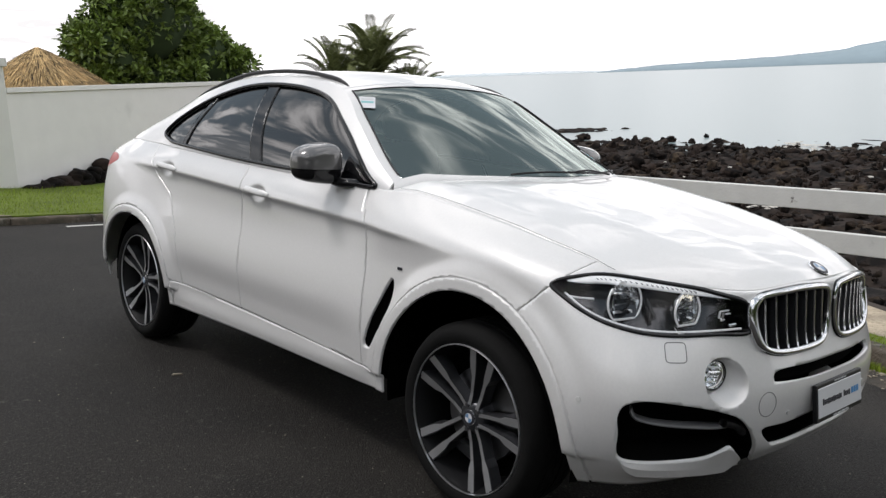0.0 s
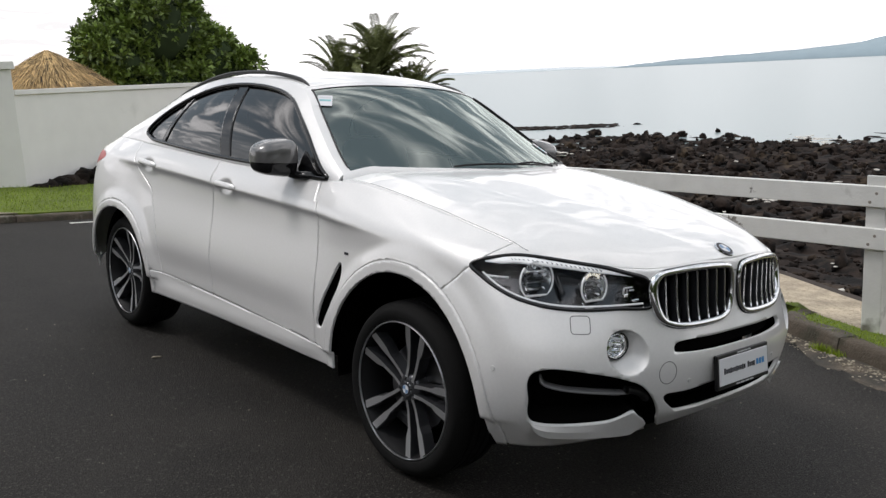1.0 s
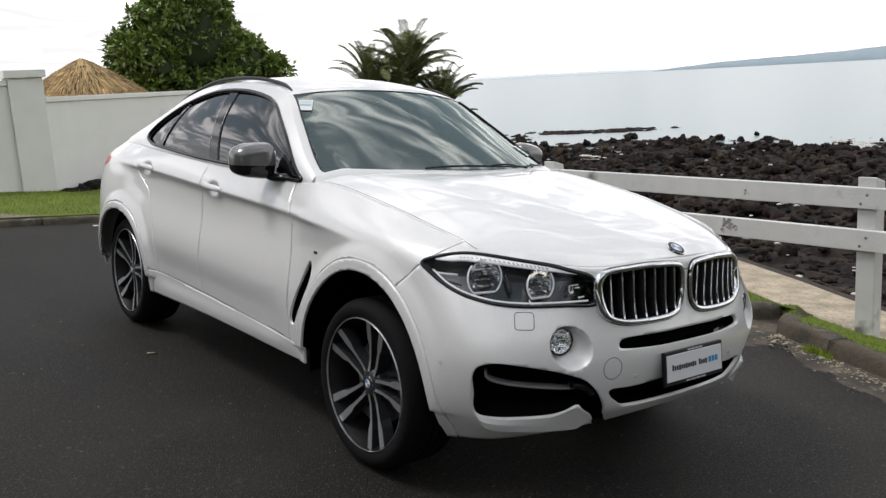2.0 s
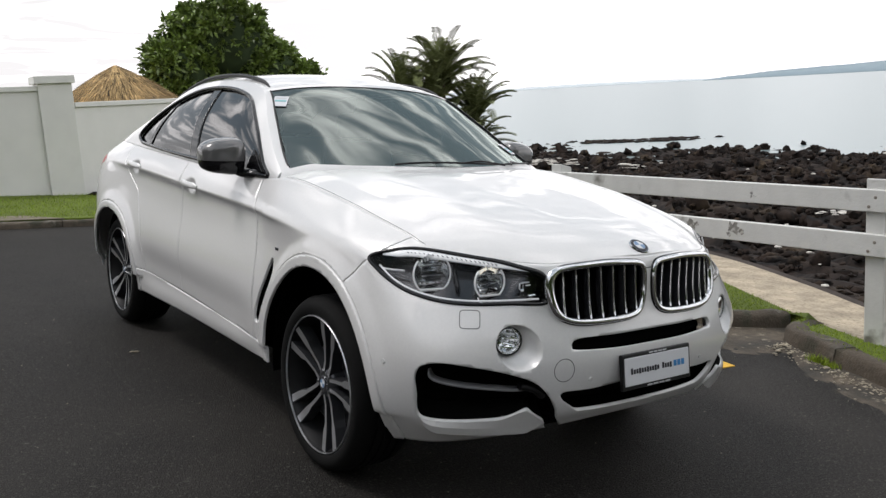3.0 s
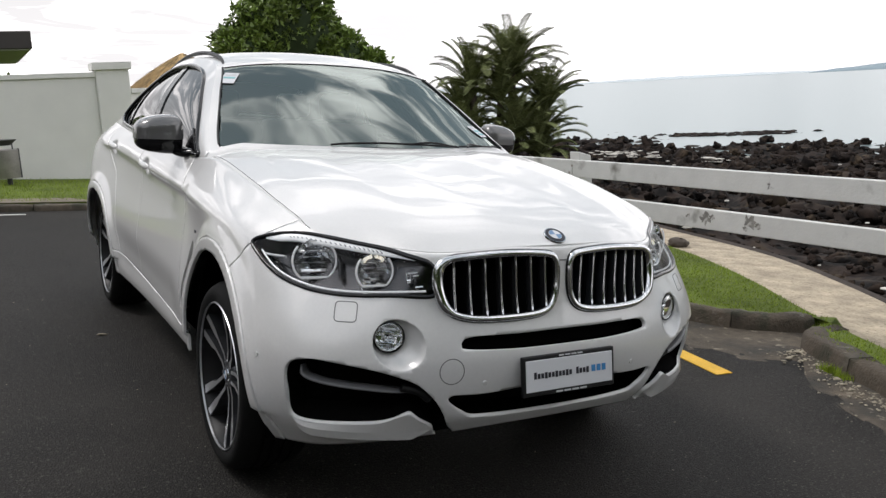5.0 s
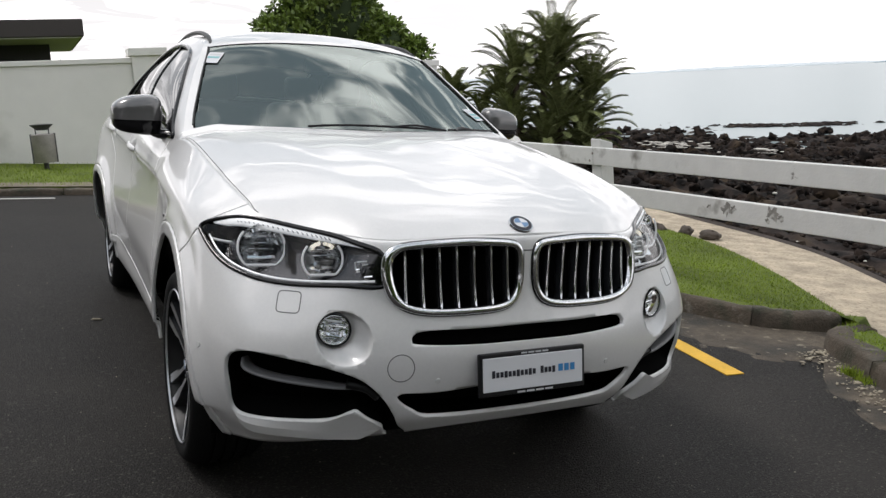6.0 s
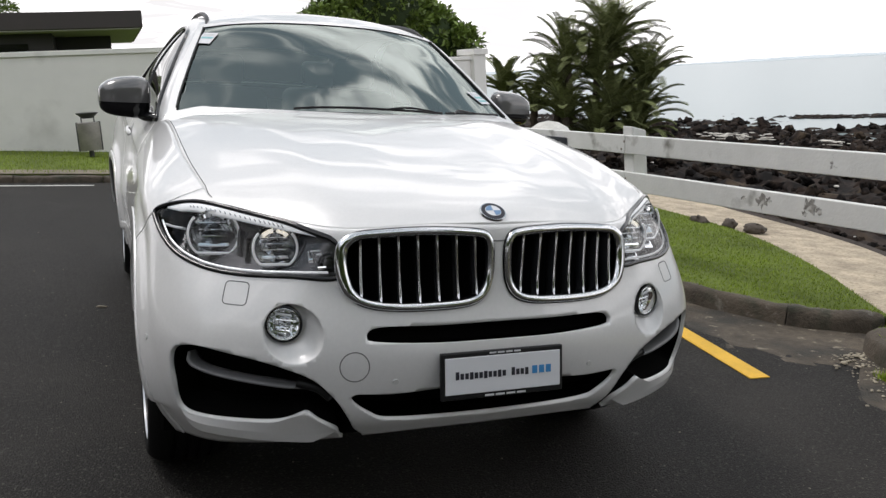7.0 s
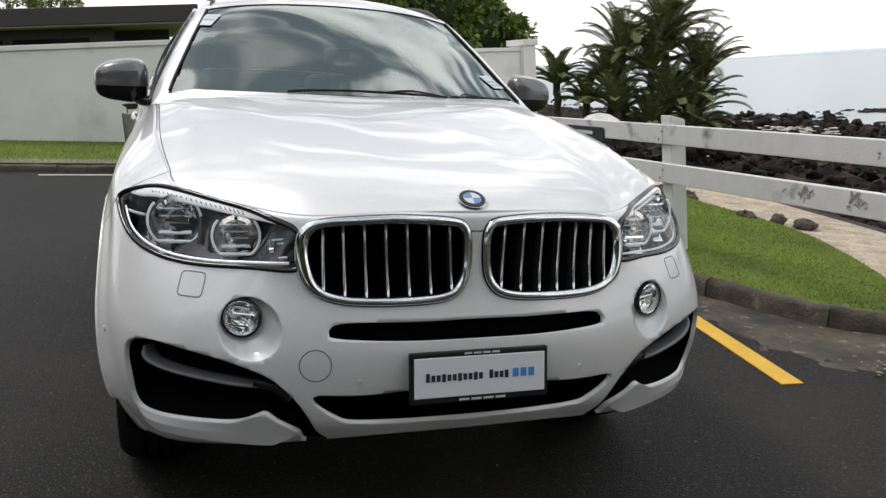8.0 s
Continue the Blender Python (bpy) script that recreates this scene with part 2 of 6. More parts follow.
def mottle(m, scale, lo, hi, col, detail=5):
    """Lays patches of another colour over a material."""
    n, l = m.node_tree.nodes, m.node_tree.links
    b = n["Principled BSDF"]
    tc = n.new("ShaderNodeTexCoord"); tx = n.new("ShaderNodeTexNoise"); rg = n.new("ShaderNodeMapRange"); mx = n.new("ShaderNodeMix")
    mx.data_type = "RGBA"
    tx.inputs["Scale"].default_value = scale; tx.inputs["Detail"].default_value = detail; tx.inputs["Roughness"].default_value = 0.65
    rg.inputs[1].default_value, rg.inputs[2].default_value = lo, hi
    l.new(tc.outputs["Object"], tx.inputs["Vector"]); l.new(tx.outputs[0], rg.inputs[0])
    src = b.inputs["Base Color"].links[0].from_socket
    l.new(src, mx.inputs[6]); mx.inputs[7].default_value = (*col, 1)
    l.new(rg.outputs[0], mx.inputs[0]); l.new(mx.outputs[2], b.inputs["Base Color"])
mottle(ASPHALT, 0.9, 0.50, 0.85, (0.028, 0.025, 0.021), 8)
mottle(ASPHALT, 5.5, 0.66, 0.74, (0.045, 0.042, 0.036), 6)
mottle(ASPHALT, 60, 0.60, 0.70, (0.050, 0.047, 0.042), 2)
mottle(ASPHALT, 21, 0.66, 0.74, (0.070, 0.066, 0.058), 2)
mottle(ASPHALT, 34, 0.66, 0.72, (0.0035, 0.0033, 0.0030), 2)
mottle(LAVA, 1.9, 0.46, 0.58, (0.0055, 0.0045, 0.0042), 6)
mottle(PAINTEDWOOD, 7, 0.69, 0.74, (0.13, 0.12, 0.11), 7)
mottle(GUTTER, 11, 0.60, 0.68, (0.24, 0.21, 0.16), 4)
mottle(KERBM, 9, 0.58, 0.70, (0.17, 0.155, 0.13), 6)
mottle(GRAVEL, 7, 0.55, 0.75, (0.27, 0.23, 0.17), 7)

# ---- mesh helpers ----
def mesh(name, verts, faces, material, parent=None, label="", smooth=True, m=None):
    me = bpy.data.meshes.new(name)
    me.from_pydata([tuple(map(float, v)) for v in verts], [], faces)
    me.materials.append(material)
    if smooth:
        me.shade_smooth()
    ob = new(name, me)
    if parent:
        ob.parent = parent
    if m is not None:
        ob.matrix_basis = m
    if label:
        tagged(ob, label)
    return ob

def part(name, bm, material, parent=None, label="", smooth=False, angle=None, m=None):
    me = bpy.data.meshes.new(name)
    bm.to_mesh(me)
    bm.free()
    me.materials.append(material)
    if smooth:
        me.shade_smooth()
    if angle:
        me.set_sharp_from_angle(angle=radians(angle))
    ob = new(name, me)
    if parent:
        ob.parent = parent
    if m is not None:
        ob.matrix_basis = m
    if label:
        tagged(ob, label)
    return ob

def thing(name, label, category, m=None, group="", kind=""):
    ob = new(name)
    ob.empty_display_size = 0.1
    if m is not None:
        ob.matrix_basis = m
    return tagged(ob, label, category, group, kind)

def boxm(bm, size, at=(0, 0, 0), rot=None, bevel=0.0, seg=2):
    g = bmesh.ops.create_cube(bm, size=1)
    vs = g["verts"]
    bmesh.ops.scale(bm, vec=size, verts=vs)
    if bevel:
        es = list({e for v in vs for e in v.link_edges})
        r = bmesh.ops.bevel(bm, geom=es, offset=bevel, segments=seg, affect="EDGES", profile=0.5)
        vs = list({v for f in r["faces"] for v in f.verts} | {v for v in vs if v.is_valid})
    if rot is not None:
        bmesh.ops.transform(bm, matrix=rot.to_4x4(), verts=vs)
    bmesh.ops.translate(bm, vec=at, verts=vs)
    return vs

def spline(pts, ks):
    """Catmull-Rom through pts at the float indices ks."""
    p = np.asarray(pts, float)
    e = np.vstack([2 * p[:1] - p[1:2], p, 2 * p[-1:] - p[-2:-1]])
    ks = np.clip(np.asarray(ks, float), 0, len(p) - 1 - 1e-9)
    i = ks.astype(int)
    t = (ks - i)[(...,) + (None,) * (p.ndim - 1)]
    a, b, c, d = e[i], e[i + 1], e[i + 2], e[i + 3]
    return 0.5 * (2 * b + (c - a) * t + (2 * a - 5 * b + 4 * c - d) * t ** 2 + (3 * b - a - 3 * c + d) * t ** 3)

def loop_spline(pts, per=6):
    p = np.asarray(pts, float)
    n = len(p)
    q = np.vstack([p[-2:], p, p[:3]])
    return spline(q, 2 + np.arange(n * per) / per)

def tube(path, r, sides=8, closed=False, flat=(1, 1), ups=None):
    """Verts and faces of a tube along path; flat squashes its section along (normal, up)."""
    p = np.asarray(path, float)
    n = len(p)
    tg = np.roll(p, -1, 0) - np.roll(p, 1, 0) if closed else np.gradient(p, axis=0)
    tg /= np.linalg.norm(tg, axis=1)[:, None] + 1e-12
    up = np.asarray(ups, float) if ups is not None else np.tile((0, 0, 1.0), (n, 1))
    s = np.cross(tg, up)
    s /= np.linalg.norm(s, axis=1)[:, None] + 1e-9
    w = np.cross(s, tg)
    rr = np.broadcast_to(np.asarray(r, float), (n,))[:, None]
    a = np.arange(sides) * 2 * math.pi / sides
    v = (p[:, None] + rr[:, None] * (np.cos(a)[None, :, None] * s[:, None] * flat[0] + np.sin(a)[None, :, None] * w[:, None] * flat[1])).reshape(-1, 3)
    f = []
    for i in range(n if closed else n - 1):
        j = (i + 1) % n
        for k in range(sides):
            f.append((i * sides + k, i * sides + (k + 1) % sides, j * sides + (k + 1) % sides, j * sides + k))
    if not closed:
        f += [tuple(range(sides)), tuple((n - 1) * sides + k for k in range(sides))[::-1]]
    return v, f

class Sheet:
    """A grid of points P[i, j] with normals; panels are cut out of it by fields on its points."""
    def __init__(self, P):
        self.P = P
        self.renorm()

    def renorm(self):
        du, dv = np.gradient(self.P, axis=0), np.gradient(self.P, axis=1)
        n = np.cross(du, dv)
        for i in (0, -1):
            if np.abs(self.P[i, :, 0]).max() < 1e-6:
                n[i, :, 0] = 0
        self.N = n / (np.linalg.norm(n, axis=2)[..., None] + 1e-12)

    def at(self, uv):
        uv = np.asarray(uv, float)
        nu, nv = self.P.shape[:2]
        u = np.clip(uv[:, 0], 0, nu - 1.001); v = np.clip(uv[:, 1], 0, nv - 1.001)
        i, j = u.astype(int), v.astype(int)
        a, b = (u - i)[:, None], (v - j)[:, None]
        f = lambda A: A[i, j] * (1 - a) * (1 - b) + A[i + 1, j] * a * (1 - b) + A[i, j + 1] * (1 - a) * b + A[i + 1, j + 1] * a * b
        return f(self.P), f(self.N)

    def locate(self, pts):
        """The sheet's coordinates nearest to points in space."""
        out = []
        for p in np.asarray(pts, float):
            d = ((self.P - p) ** 2).sum(2)
            i, j = np.unravel_index(d.argmin(), d.shape)
            uv = np.array([i, j], float)
            for _ in range(4):
                q = self.at([uv, uv + (0.5, 0), uv - (0.5, 0), uv + (0, 0.5), uv - (0, 0.5)])[0]
                J = np.stack([q[1] - q[2], q[3] - q[4]], 1)
                st = np.linalg.lstsq(J, p - q[0], rcond=None)[0]
                uv = np.clip(uv + np.clip(st, -2, 2), 0, np.array(self.P.shape[:2]) - 1)
            out.append(uv)
        return np.array(out)

    def hole(self, poly):
        """Signed distance in grid cells to a closed outline in sheet coordinates: minus inside."""
        nu, nv = self.P.shape[:2]
        I, J = np.meshgrid(np.arange(nu), np.arange(nv), indexing="ij")
        D = np.full((nu, nv), 9.0)
        lo = np.floor(poly.min(0)).astype(int) - 3; hi = np.ceil(poly.max(0)).astype(int) + 4
        lo = np.maximum(lo, 0)
        sl = (slice(lo[0], hi[0]), slice(lo[1], hi[1]))
        q = np.stack([I[sl], J[sl]], -1).reshape(-1, 2).astype(float)
        best = np.full(len(q), 1e9); inside = np.zeros(len(q), bool)
        for a, b in zip(poly, np.roll(poly, -1, 0)):
            ab = b - a
            t = np.clip(((q - a) @ ab) / (ab @ ab + 1e-12), 0, 1)
            best = np.minimum(best, np.linalg.norm(q - a - t[:, None] * ab, axis=1))
            cross = ((a[1] > q[:, 1]) != (b[1] > q[:, 1]))
            xx = a[0] + (q[:, 1] - a[1]) / (b[1] - a[1] + 1e-12) * ab[0]
            inside ^= cross & (q[:, 0] < xx)
        D[sl] = np.where(inside, -best, best).reshape(I[sl].shape)
        return D

    def cut(self, D, lip=0.012, off=0.0, flip=False, both=True, weld=True, rows=slice(None)):
        """Verts and faces of the part where D > 0, with an inward lip along its cut edges; both: with its mirror image in x."""
        P = self.P + self.N * off
        nu, nv = P.shape[:2]
        V, Nn, key, F = [], [], {}, []
        def vid(k, p, n):
            if k not in key:
                key[k] = len(V); V.append(p); Nn.append(n)
            return key[k]
        pos = D > 0
        c = pos[:-1, :-1].astype(int) + pos[1:, :-1] + pos[:-1, 1:] + pos[1:, 1:]
        for i, j in np.argwhere(c > 0):
            ring = ((i, j), (i + 1, j), (i + 1, j + 1), (i, j + 1))
            f = []
            for a, b in zip(ring, ring[1:] + ring[:1]):
                da, db = D[a], D[b]
                if da > 0:
                    f.append(vid(a, P[a], self.N[a]))
                if (da > 0) != (db > 0):
                    lo, hi = min(a, b), max(a, b)
                    dl, dh = D[lo], D[hi]
                    t = dl / (dl - dh)
                    f.append(vid((lo, hi), P[lo] + (P[hi] - P[lo]) * t, self.N[lo] + (self.N[hi] - self.N[lo]) * t))
            if len(f) > 2:
                F.append(tuple(f))
        V, Nn = np.array(V).reshape(-1, 3), np.array(Nn).reshape(-1, 3)
        if lip:
            cnt = {}
            for f in F:
                for a, b in zip(f, f[1:] + f[:1]):
                    cnt[(min(a, b), max(a, b))] = (a, b) if (min(a, b), max(a, b)) not in cnt else None
            rim = [e for e in cnt.values() if e and not (abs(V[e[0]][0]) < 1e-4 and abs(V[e[1]][0]) < 1e-4)]
            low = {}
            ex = []
            for e in rim:
                for a in e:
                    if a not in low:
                        low[a] = len(V) + len(ex); ex.append(V[a] - Nn[a] * lip)
            if ex:
                V = np.vstack([V, ex])
            F += [(b, a, low[a], low[b]) for a, b in rim]
        if flip:
            F = [f[::-1] for f in F]
        if both:
            n = len(V)
            M = V * (-1, 1, 1)
            idx = {k: (k if abs(V[k][0]) < 1e-4 else n + k) for k in range(n)}
            V = np.vstack([V, M])
            F = F + [tuple(idx[k] for k in f[::-1]) for f in F]
        return V, F

def mirrored(V, F):
    return np.asarray(V) * (-1, 1, 1), [tuple(f[::-1]) for f in F]

def smooth(a, b, x):
    t = np.clip((x - a) / (b - a), 0, 1)
    return t * t * (3 - 2 * t)

# ---- ground: forecourt asphalt, verge, lawn, path ----
def slab(name, outline, z0, z1, material, m=SLOPE, kind="structure", bevel=0.0, label=""):
    bm = bmesh.new()
    vs = [bm.verts.new((x, y, z1)) for x, y in outline]
    f = bm.faces.new(vs)
    if f.normal.z < 0:
        f.normal_flip()
    r = bmesh.ops.extrude_face_region(bm, geom=[f])
    bmesh.ops.translate(bm, vec=(0, 0, z0 - z1), verts=[g for g in r["geom"] if isinstance(g, bmesh.types.BMVert)])
    bmesh.ops.recalc_face_normals(bm, faces=bm.faces)
    bmesh.ops.triangulate(bm, faces=[f for f in bm.faces if len(f.verts) > 4])
    return tagged(part(name, bm, material, m=m), label, "", "", kind)

KERB1 = spline([(1.72, 8.1), (1.74, 5.5), (1.80, 3.4), (2.06, 2.30), (2.40, 1.64), (2.60, 1.12), (2.75, .78), (3.02, .55), (3.28, .40)], np.linspace(0, 8, 40))
KERB2 = spline([(3.20, .30), (3.00, .30), (2.82, .23), (2.64, -.10), (2.46, -.48), (2.30, -.88), (2.02, -1.7), (1.75, -3.0), (1.55, -5.5), (1.5, -9), (1.5, -40)], np.linspace(0, 10, 50))
GRASSPATH = spline([(4.2, 12), (4.5, 8), (4.72, 6), (4.66, 4.6), (4.52, 3.1), (4.0, 1.75), (3.36, .60), (2.98, -.2), (2.90, -.55), (2.75, -1.6), (2.7, -3.5), (2.7, -40)], np.linspace(0, 11, 50))
PATHROCK = spline([(6.2, 12), (6.2, 8), (6.0, 6), (5.75, 4.4), (5.42, 2.6), (4.75, 1.2), (4.15, .2), (3.80, -.6), (3.55, -1.7), (3.5, -4), (3.5, -40)], np.linspace(0, 10, 50))
road_out = [(-45, -40), (-45, 8.05), (2.6, 8.05)] + [(x + 0.25, y) for x, y in KERB1[1:]] + [(x + .12, y) for x, y in KERB2]
slab("road", road_out, -0.5, 0.0, ASPHALT)
slab("verge", [(-45, 8.2), (-45, 11.3), (1.0, 11.3), (8, 14.3), (9.0, 30), (4.6, 30), (4.4, 12.0), (4.4, 8.2)], -0.5, 0.09, LAWN)
slab("garden_ground", [(-45, 11.3), (-45, 60), (9, 60), (9, 15), (7.0, 14.4), (.9, 11.3)], -0.6, 0.05, LAWN)
lawn_out = [(x + 0.12, y) for x, y in KERB1] + [(x + .12, y) for x, y in KERB2[3:]] + [tuple(p) for p in GRASSPATH[::-1]]
slab("lawn", lawn_out, -0.5, 0.115, LAWN)
slab("path", [tuple(p) for p in GRASSPATH] + [tuple(p) for p in PATHROCK[::-1]], -0.6, 0.075, GRAVEL)
# earthy gutter strip at the foot of the kerbs
gut = [tuple(p) for p in KERB1[18:38]] + [tuple(p) for p in KERB2[1:34]]
V, F, cols = [], [], 28
for k, (x, y) in enumerate(gut):
    w = float(smooth(0, 19, k) * smooth(52, 24, k))
    for j in range(cols):
        u = j / (cols - 1)
        qx, qy = x + 0.05 - u * (0.56 + 0.22 * w), y + 0.03 - u * (0.36 + 0.30 * w)
        q = noise.noise(Vector((qx * 7, qy * 7, 0))) + 0.6 * noise.noise(Vector((qx * 21, qy * 21, 2))) + 0.35 * noise.noise(Vector((qx * 55, qy * 55, 5)))
        V.append((qx, qy, 0.018 * (1 - u) - 0.0042 + 0.0048 * q))
for k in range(len(gut) - 1):
    for j in range(cols - 1):
        F.append((k * cols + j, k * cols + j + 1, (k + 1) * cols + j + 1, (k + 1) * cols + j))
tagged(mesh("gutter", V, F, GUTTER, m=SLOPE), kind="structure")
# thin broken white line along the verge kerb, yellow bay line
for x0, x1 in ((-9.5, -8.0), (-5.2, -3.4), (-2.2, -1.15), (0.25, 1.55)):
    slab("road_line", [(x0, 7.72), (x1, 7.74), (x1, 7.80), (x0, 7.78)], -0.05, 0.004, WORNWHITE)
slab("bay_line", [(1.885, .05), (1.998, .04), (2.245, 1.56), (2.135, 1.58)], -0.05, 0.005, YELLOW)

def kerb(line, tall=1.0, axis=0, name="kerb"):
    """Rounded kerb stones of uneven length along a line, each a stone of its own."""
    par = thing(name, "weathered dark concrete kerb", "kerb", SLOPE, kind="structure")
    d = np.concatenate([[0], np.cumsum(np.linalg.norm(np.diff(line, axis=0), axis=1))])
    rnd = random.Random(len(line))
    s = 0.0
    while s < d[-1] - 0.05:
        e = min(d[-1], s + rnd.uniform(0.75, 1.0))
        if d[-1] - e < 0.3:
            e = d[-1]
        u = np.linspace(s + 0.004, e - 0.004, 9)
        p = np.stack([np.interp(u, d, line[:, k]) for k in (0, 1)], 1)
        t = np.gradient(p, axis=0); t /= np.linalg.norm(t, axis=1)[:, None]
        nrm = np.stack([-t[:, 1], t[:, 0]], 1)
        if nrm[4][axis] < 0:
            nrm = -nrm
        sec = ((0.0, -0.05), (0.004, 0.05), (0.010, 0.095), (0.022, 0.116), (0.060, 0.124), (0.150, 0.118), (0.155, -0.05))
        V, F = [], []
        for i in range(9):
            for a, z in sec:
                q = noise.noise(Vector((p[i][0] * 6, p[i][1] * 6, a * 20))) * 0.018 + noise.noise(Vector((p[i][0] * 25, p[i][1] * 25, a * 60))) * 0.007
                V.append((p[i][0] + nrm[i][0] * (a + q), p[i][1] + nrm[i][1] * (a + q), (z + q) * tall))
        m = len(sec)
        for i in range(8):
            for k in range(m - 1):
                F.append((i * m + k, i * m + k + 1, (i + 1) * m + k + 1, (i + 1) * m + k))
        F += [tuple(range(m)), tuple(8 * m + k for k in range(m))[::-1]]
        mesh("kerb_stone", V, F, KERBM, par)
        s = e
kerb(KERB1[:39])
kerb(KERB2[:46])
kerb(np.array([(x, 8.05 + 0.0 * x) for x in np.linspace(-16, 3.0, 40)]), 0.62, 1)
slab("verge_strip", [(-16, 8.2), (-.2, 8.2), (-.6, 8.62), (-16, 8.75)], -0.1, 0.094, EARTH)

# ---- walls ----
wall_y = 11.3
def upright(name, x0, x1, y0, y1, z0, z1, material, parent=None, bevel=0.006, m=None, label=""):
    bm = bmesh.new()
    boxm(bm, (x1 - x0, y1 - y0, z1 - z0), ((x0 + x1) / 2, (y0 + y1) / 2, (z0 + z1) / 2), None, bevel, 1)
    return part(name, bm, material, parent, label, m=m)
w1 = tagged(upright("wall_1", -45, 0.27, wall_y, wall_y + .22, -1.2, 1.965, RENDERW), "tall white rendered boundary wall with coping", "wall", "", "structure")
upright("coping", -45, 0.27, wall_y - .035, wall_y + .255, 1.967, 2.045, RENDERW, w1)
pl = tagged(upright("wall_2", 0.27, 0.77, wall_y - .06, wall_y + .30, -1.2, 2.07, RENDERW), "white rendered wall pier with cap", "wall", "", "structure")
upright("pier_cap", 0.225, 0.815, wall_y - .105, wall_y + .345, 2.072, 2.19, RENDERW, pl)
ang = math.atan2(14.4 - wall_y, 6.75 - 0.77)
L = math.hypot(14.4 - wall_y, 6.75 - 0.77)
WM = Matrix.Translation((0.77, wall_y, 0)) @ Matrix.Rotation(ang, 4, "Z")
w2 = tagged(upright("wall_3", 0, L, 0, .22, -1.6, 1.69, RENDERW, m=WM), "lower white rendered garden wall with coping", "wall", "", "structure")
upright("coping", 0, L, -.035, .255, 1.692, 1.77, RENDERW, w2)
ep = tagged(upright("wall_4", 0, .42, -.10, .32, -1.6, 1.80, RENDERW, m=WM @ Matrix.Translation((L, 0, 0))), "white rendered end pier with cap", "wall", "", "structure")
upright("pier_cap", -.04, .46, -.14, .36, 1.802, 1.93, RENDERW, ep)

# ---- timber rail fence, level in the world ----
FX = 2.885
def ground_z(x, y):
    q = SLOPE.to_3x3() @ Vector((x, y, 0))
    return -0.0898 * x + 0.0256 * y
FENCE = Matrix.Translation((FX, -0.46, 0)) @ Matrix.Rotation(radians(1.6), 4, "Z") @ Matrix.Translation((-FX, 0.46, 0))
fence = thing("fence", "white painted timber post-and-rail fence, scuffed paint", "fence", FENCE)
for y in (-9.18, -6.23, -3.28, -0.34, 2.46, 5.40):
    z0 = ground_z(FX, y) - 0.1
    bm = bmesh.new()
    boxm(bm, (0.125, 0.125, 0.905 - z0), (0, 0, (0.905 + z0) / 2), None, 0.008, 2)
    top = [v for v in bm.verts if v.co.z > 0.88]
    for v in top:
        v.co.z += -0.02 * (v.co.x / 0.06)
    ps = part("post", bm, PAINTEDWOOD, fence, m=Matrix.Translation((FX + .085, y, 0)) @ Matrix.Rotation(radians(-2.0), 4, "Y"))
    if abs(y) < 5:
        for zz in (0.755, 0.815, 0.47, 0.53):
            bm = bmesh.new()
            bmesh.ops.create_uvsphere(bm, u_segments=10, v_segments=6, radius=0.011)
            bmesh.ops.scale(bm, vec=(0.5, 1, 1), verts=bm.verts)
            part("bolt", bm, WORNBOLT, ps, m=Matrix.Translation((-0.113, 0.02 * (1 if zz % 0.1 > 0.05 else -1), zz)))
for z0, z1 in ((0.712, 0.853), (0.428, 0.570)):
    for y0, y1 in ((-9.4, -3.42), (-3.414, 2.475), (2.481, 5.5)):
        bm = bmesh.new()
        boxm(bm, (0.045, y1 - y0, z1 - z0), (FX, (y0 + y1) / 2, (z0 + z1) / 2), None, 0.005, 2)
        part("rail", bm, PAINTEDWOOD, fence)
for py, pz, pr_ in ((1.04, 0.505, 0.045), (0.98, 0.52, 0.022), (0.67, 0.515, 0.05), (0.60, 0.50, 0.024), (1.20, 0.51, 0.018), (0.70, 0.47, 0.02)):
    rp_ = random.Random(int(py * 100))
    bm = bmesh.new()
    bmesh.ops.create_circle(bm, cap_ends=True, segments=18, radius=1)
    for v_ in bm.verts:
        q = pr_ * rp_.uniform(0.45, 1.25)
        v_.co = Vector((0, v_.co.x * q * 1.1, v_.co.y * q))
    r_ = bmesh.ops.extrude_face_region(bm, geom=bm.faces[:])
    bmesh.ops.translate(bm, vec=(-0.0025, 0, 0), verts=[g for g in r_["geom"] if isinstance(g, bmesh.types.BMVert)])
    part("worn_patch", bm, WORNWOOD, fence, "grey weathered patch of bare wood", m=Matrix.Translation((FX - 0.0222, py, pz)))
bm = bmesh.new(); boxm(bm, (0.012, 0.62, 0.20), (0, 0, 0), None, 0.004, 1)
sg = tagged(part("fence_sign", bm, SIGNDARK, m=FENCE @ Matrix.Translation((FX - .034, 3.62, 0.70))), "dark sign board with pale bars on the fence rail", "sign")
for k in range(2):
    bm = bmesh.new(); boxm(bm, (0.002, 0.36, 0.028), (-0.0075, 0.04, 0.05 - 0.07 * k))
    part("sign_bar", bm, PALE, sg)

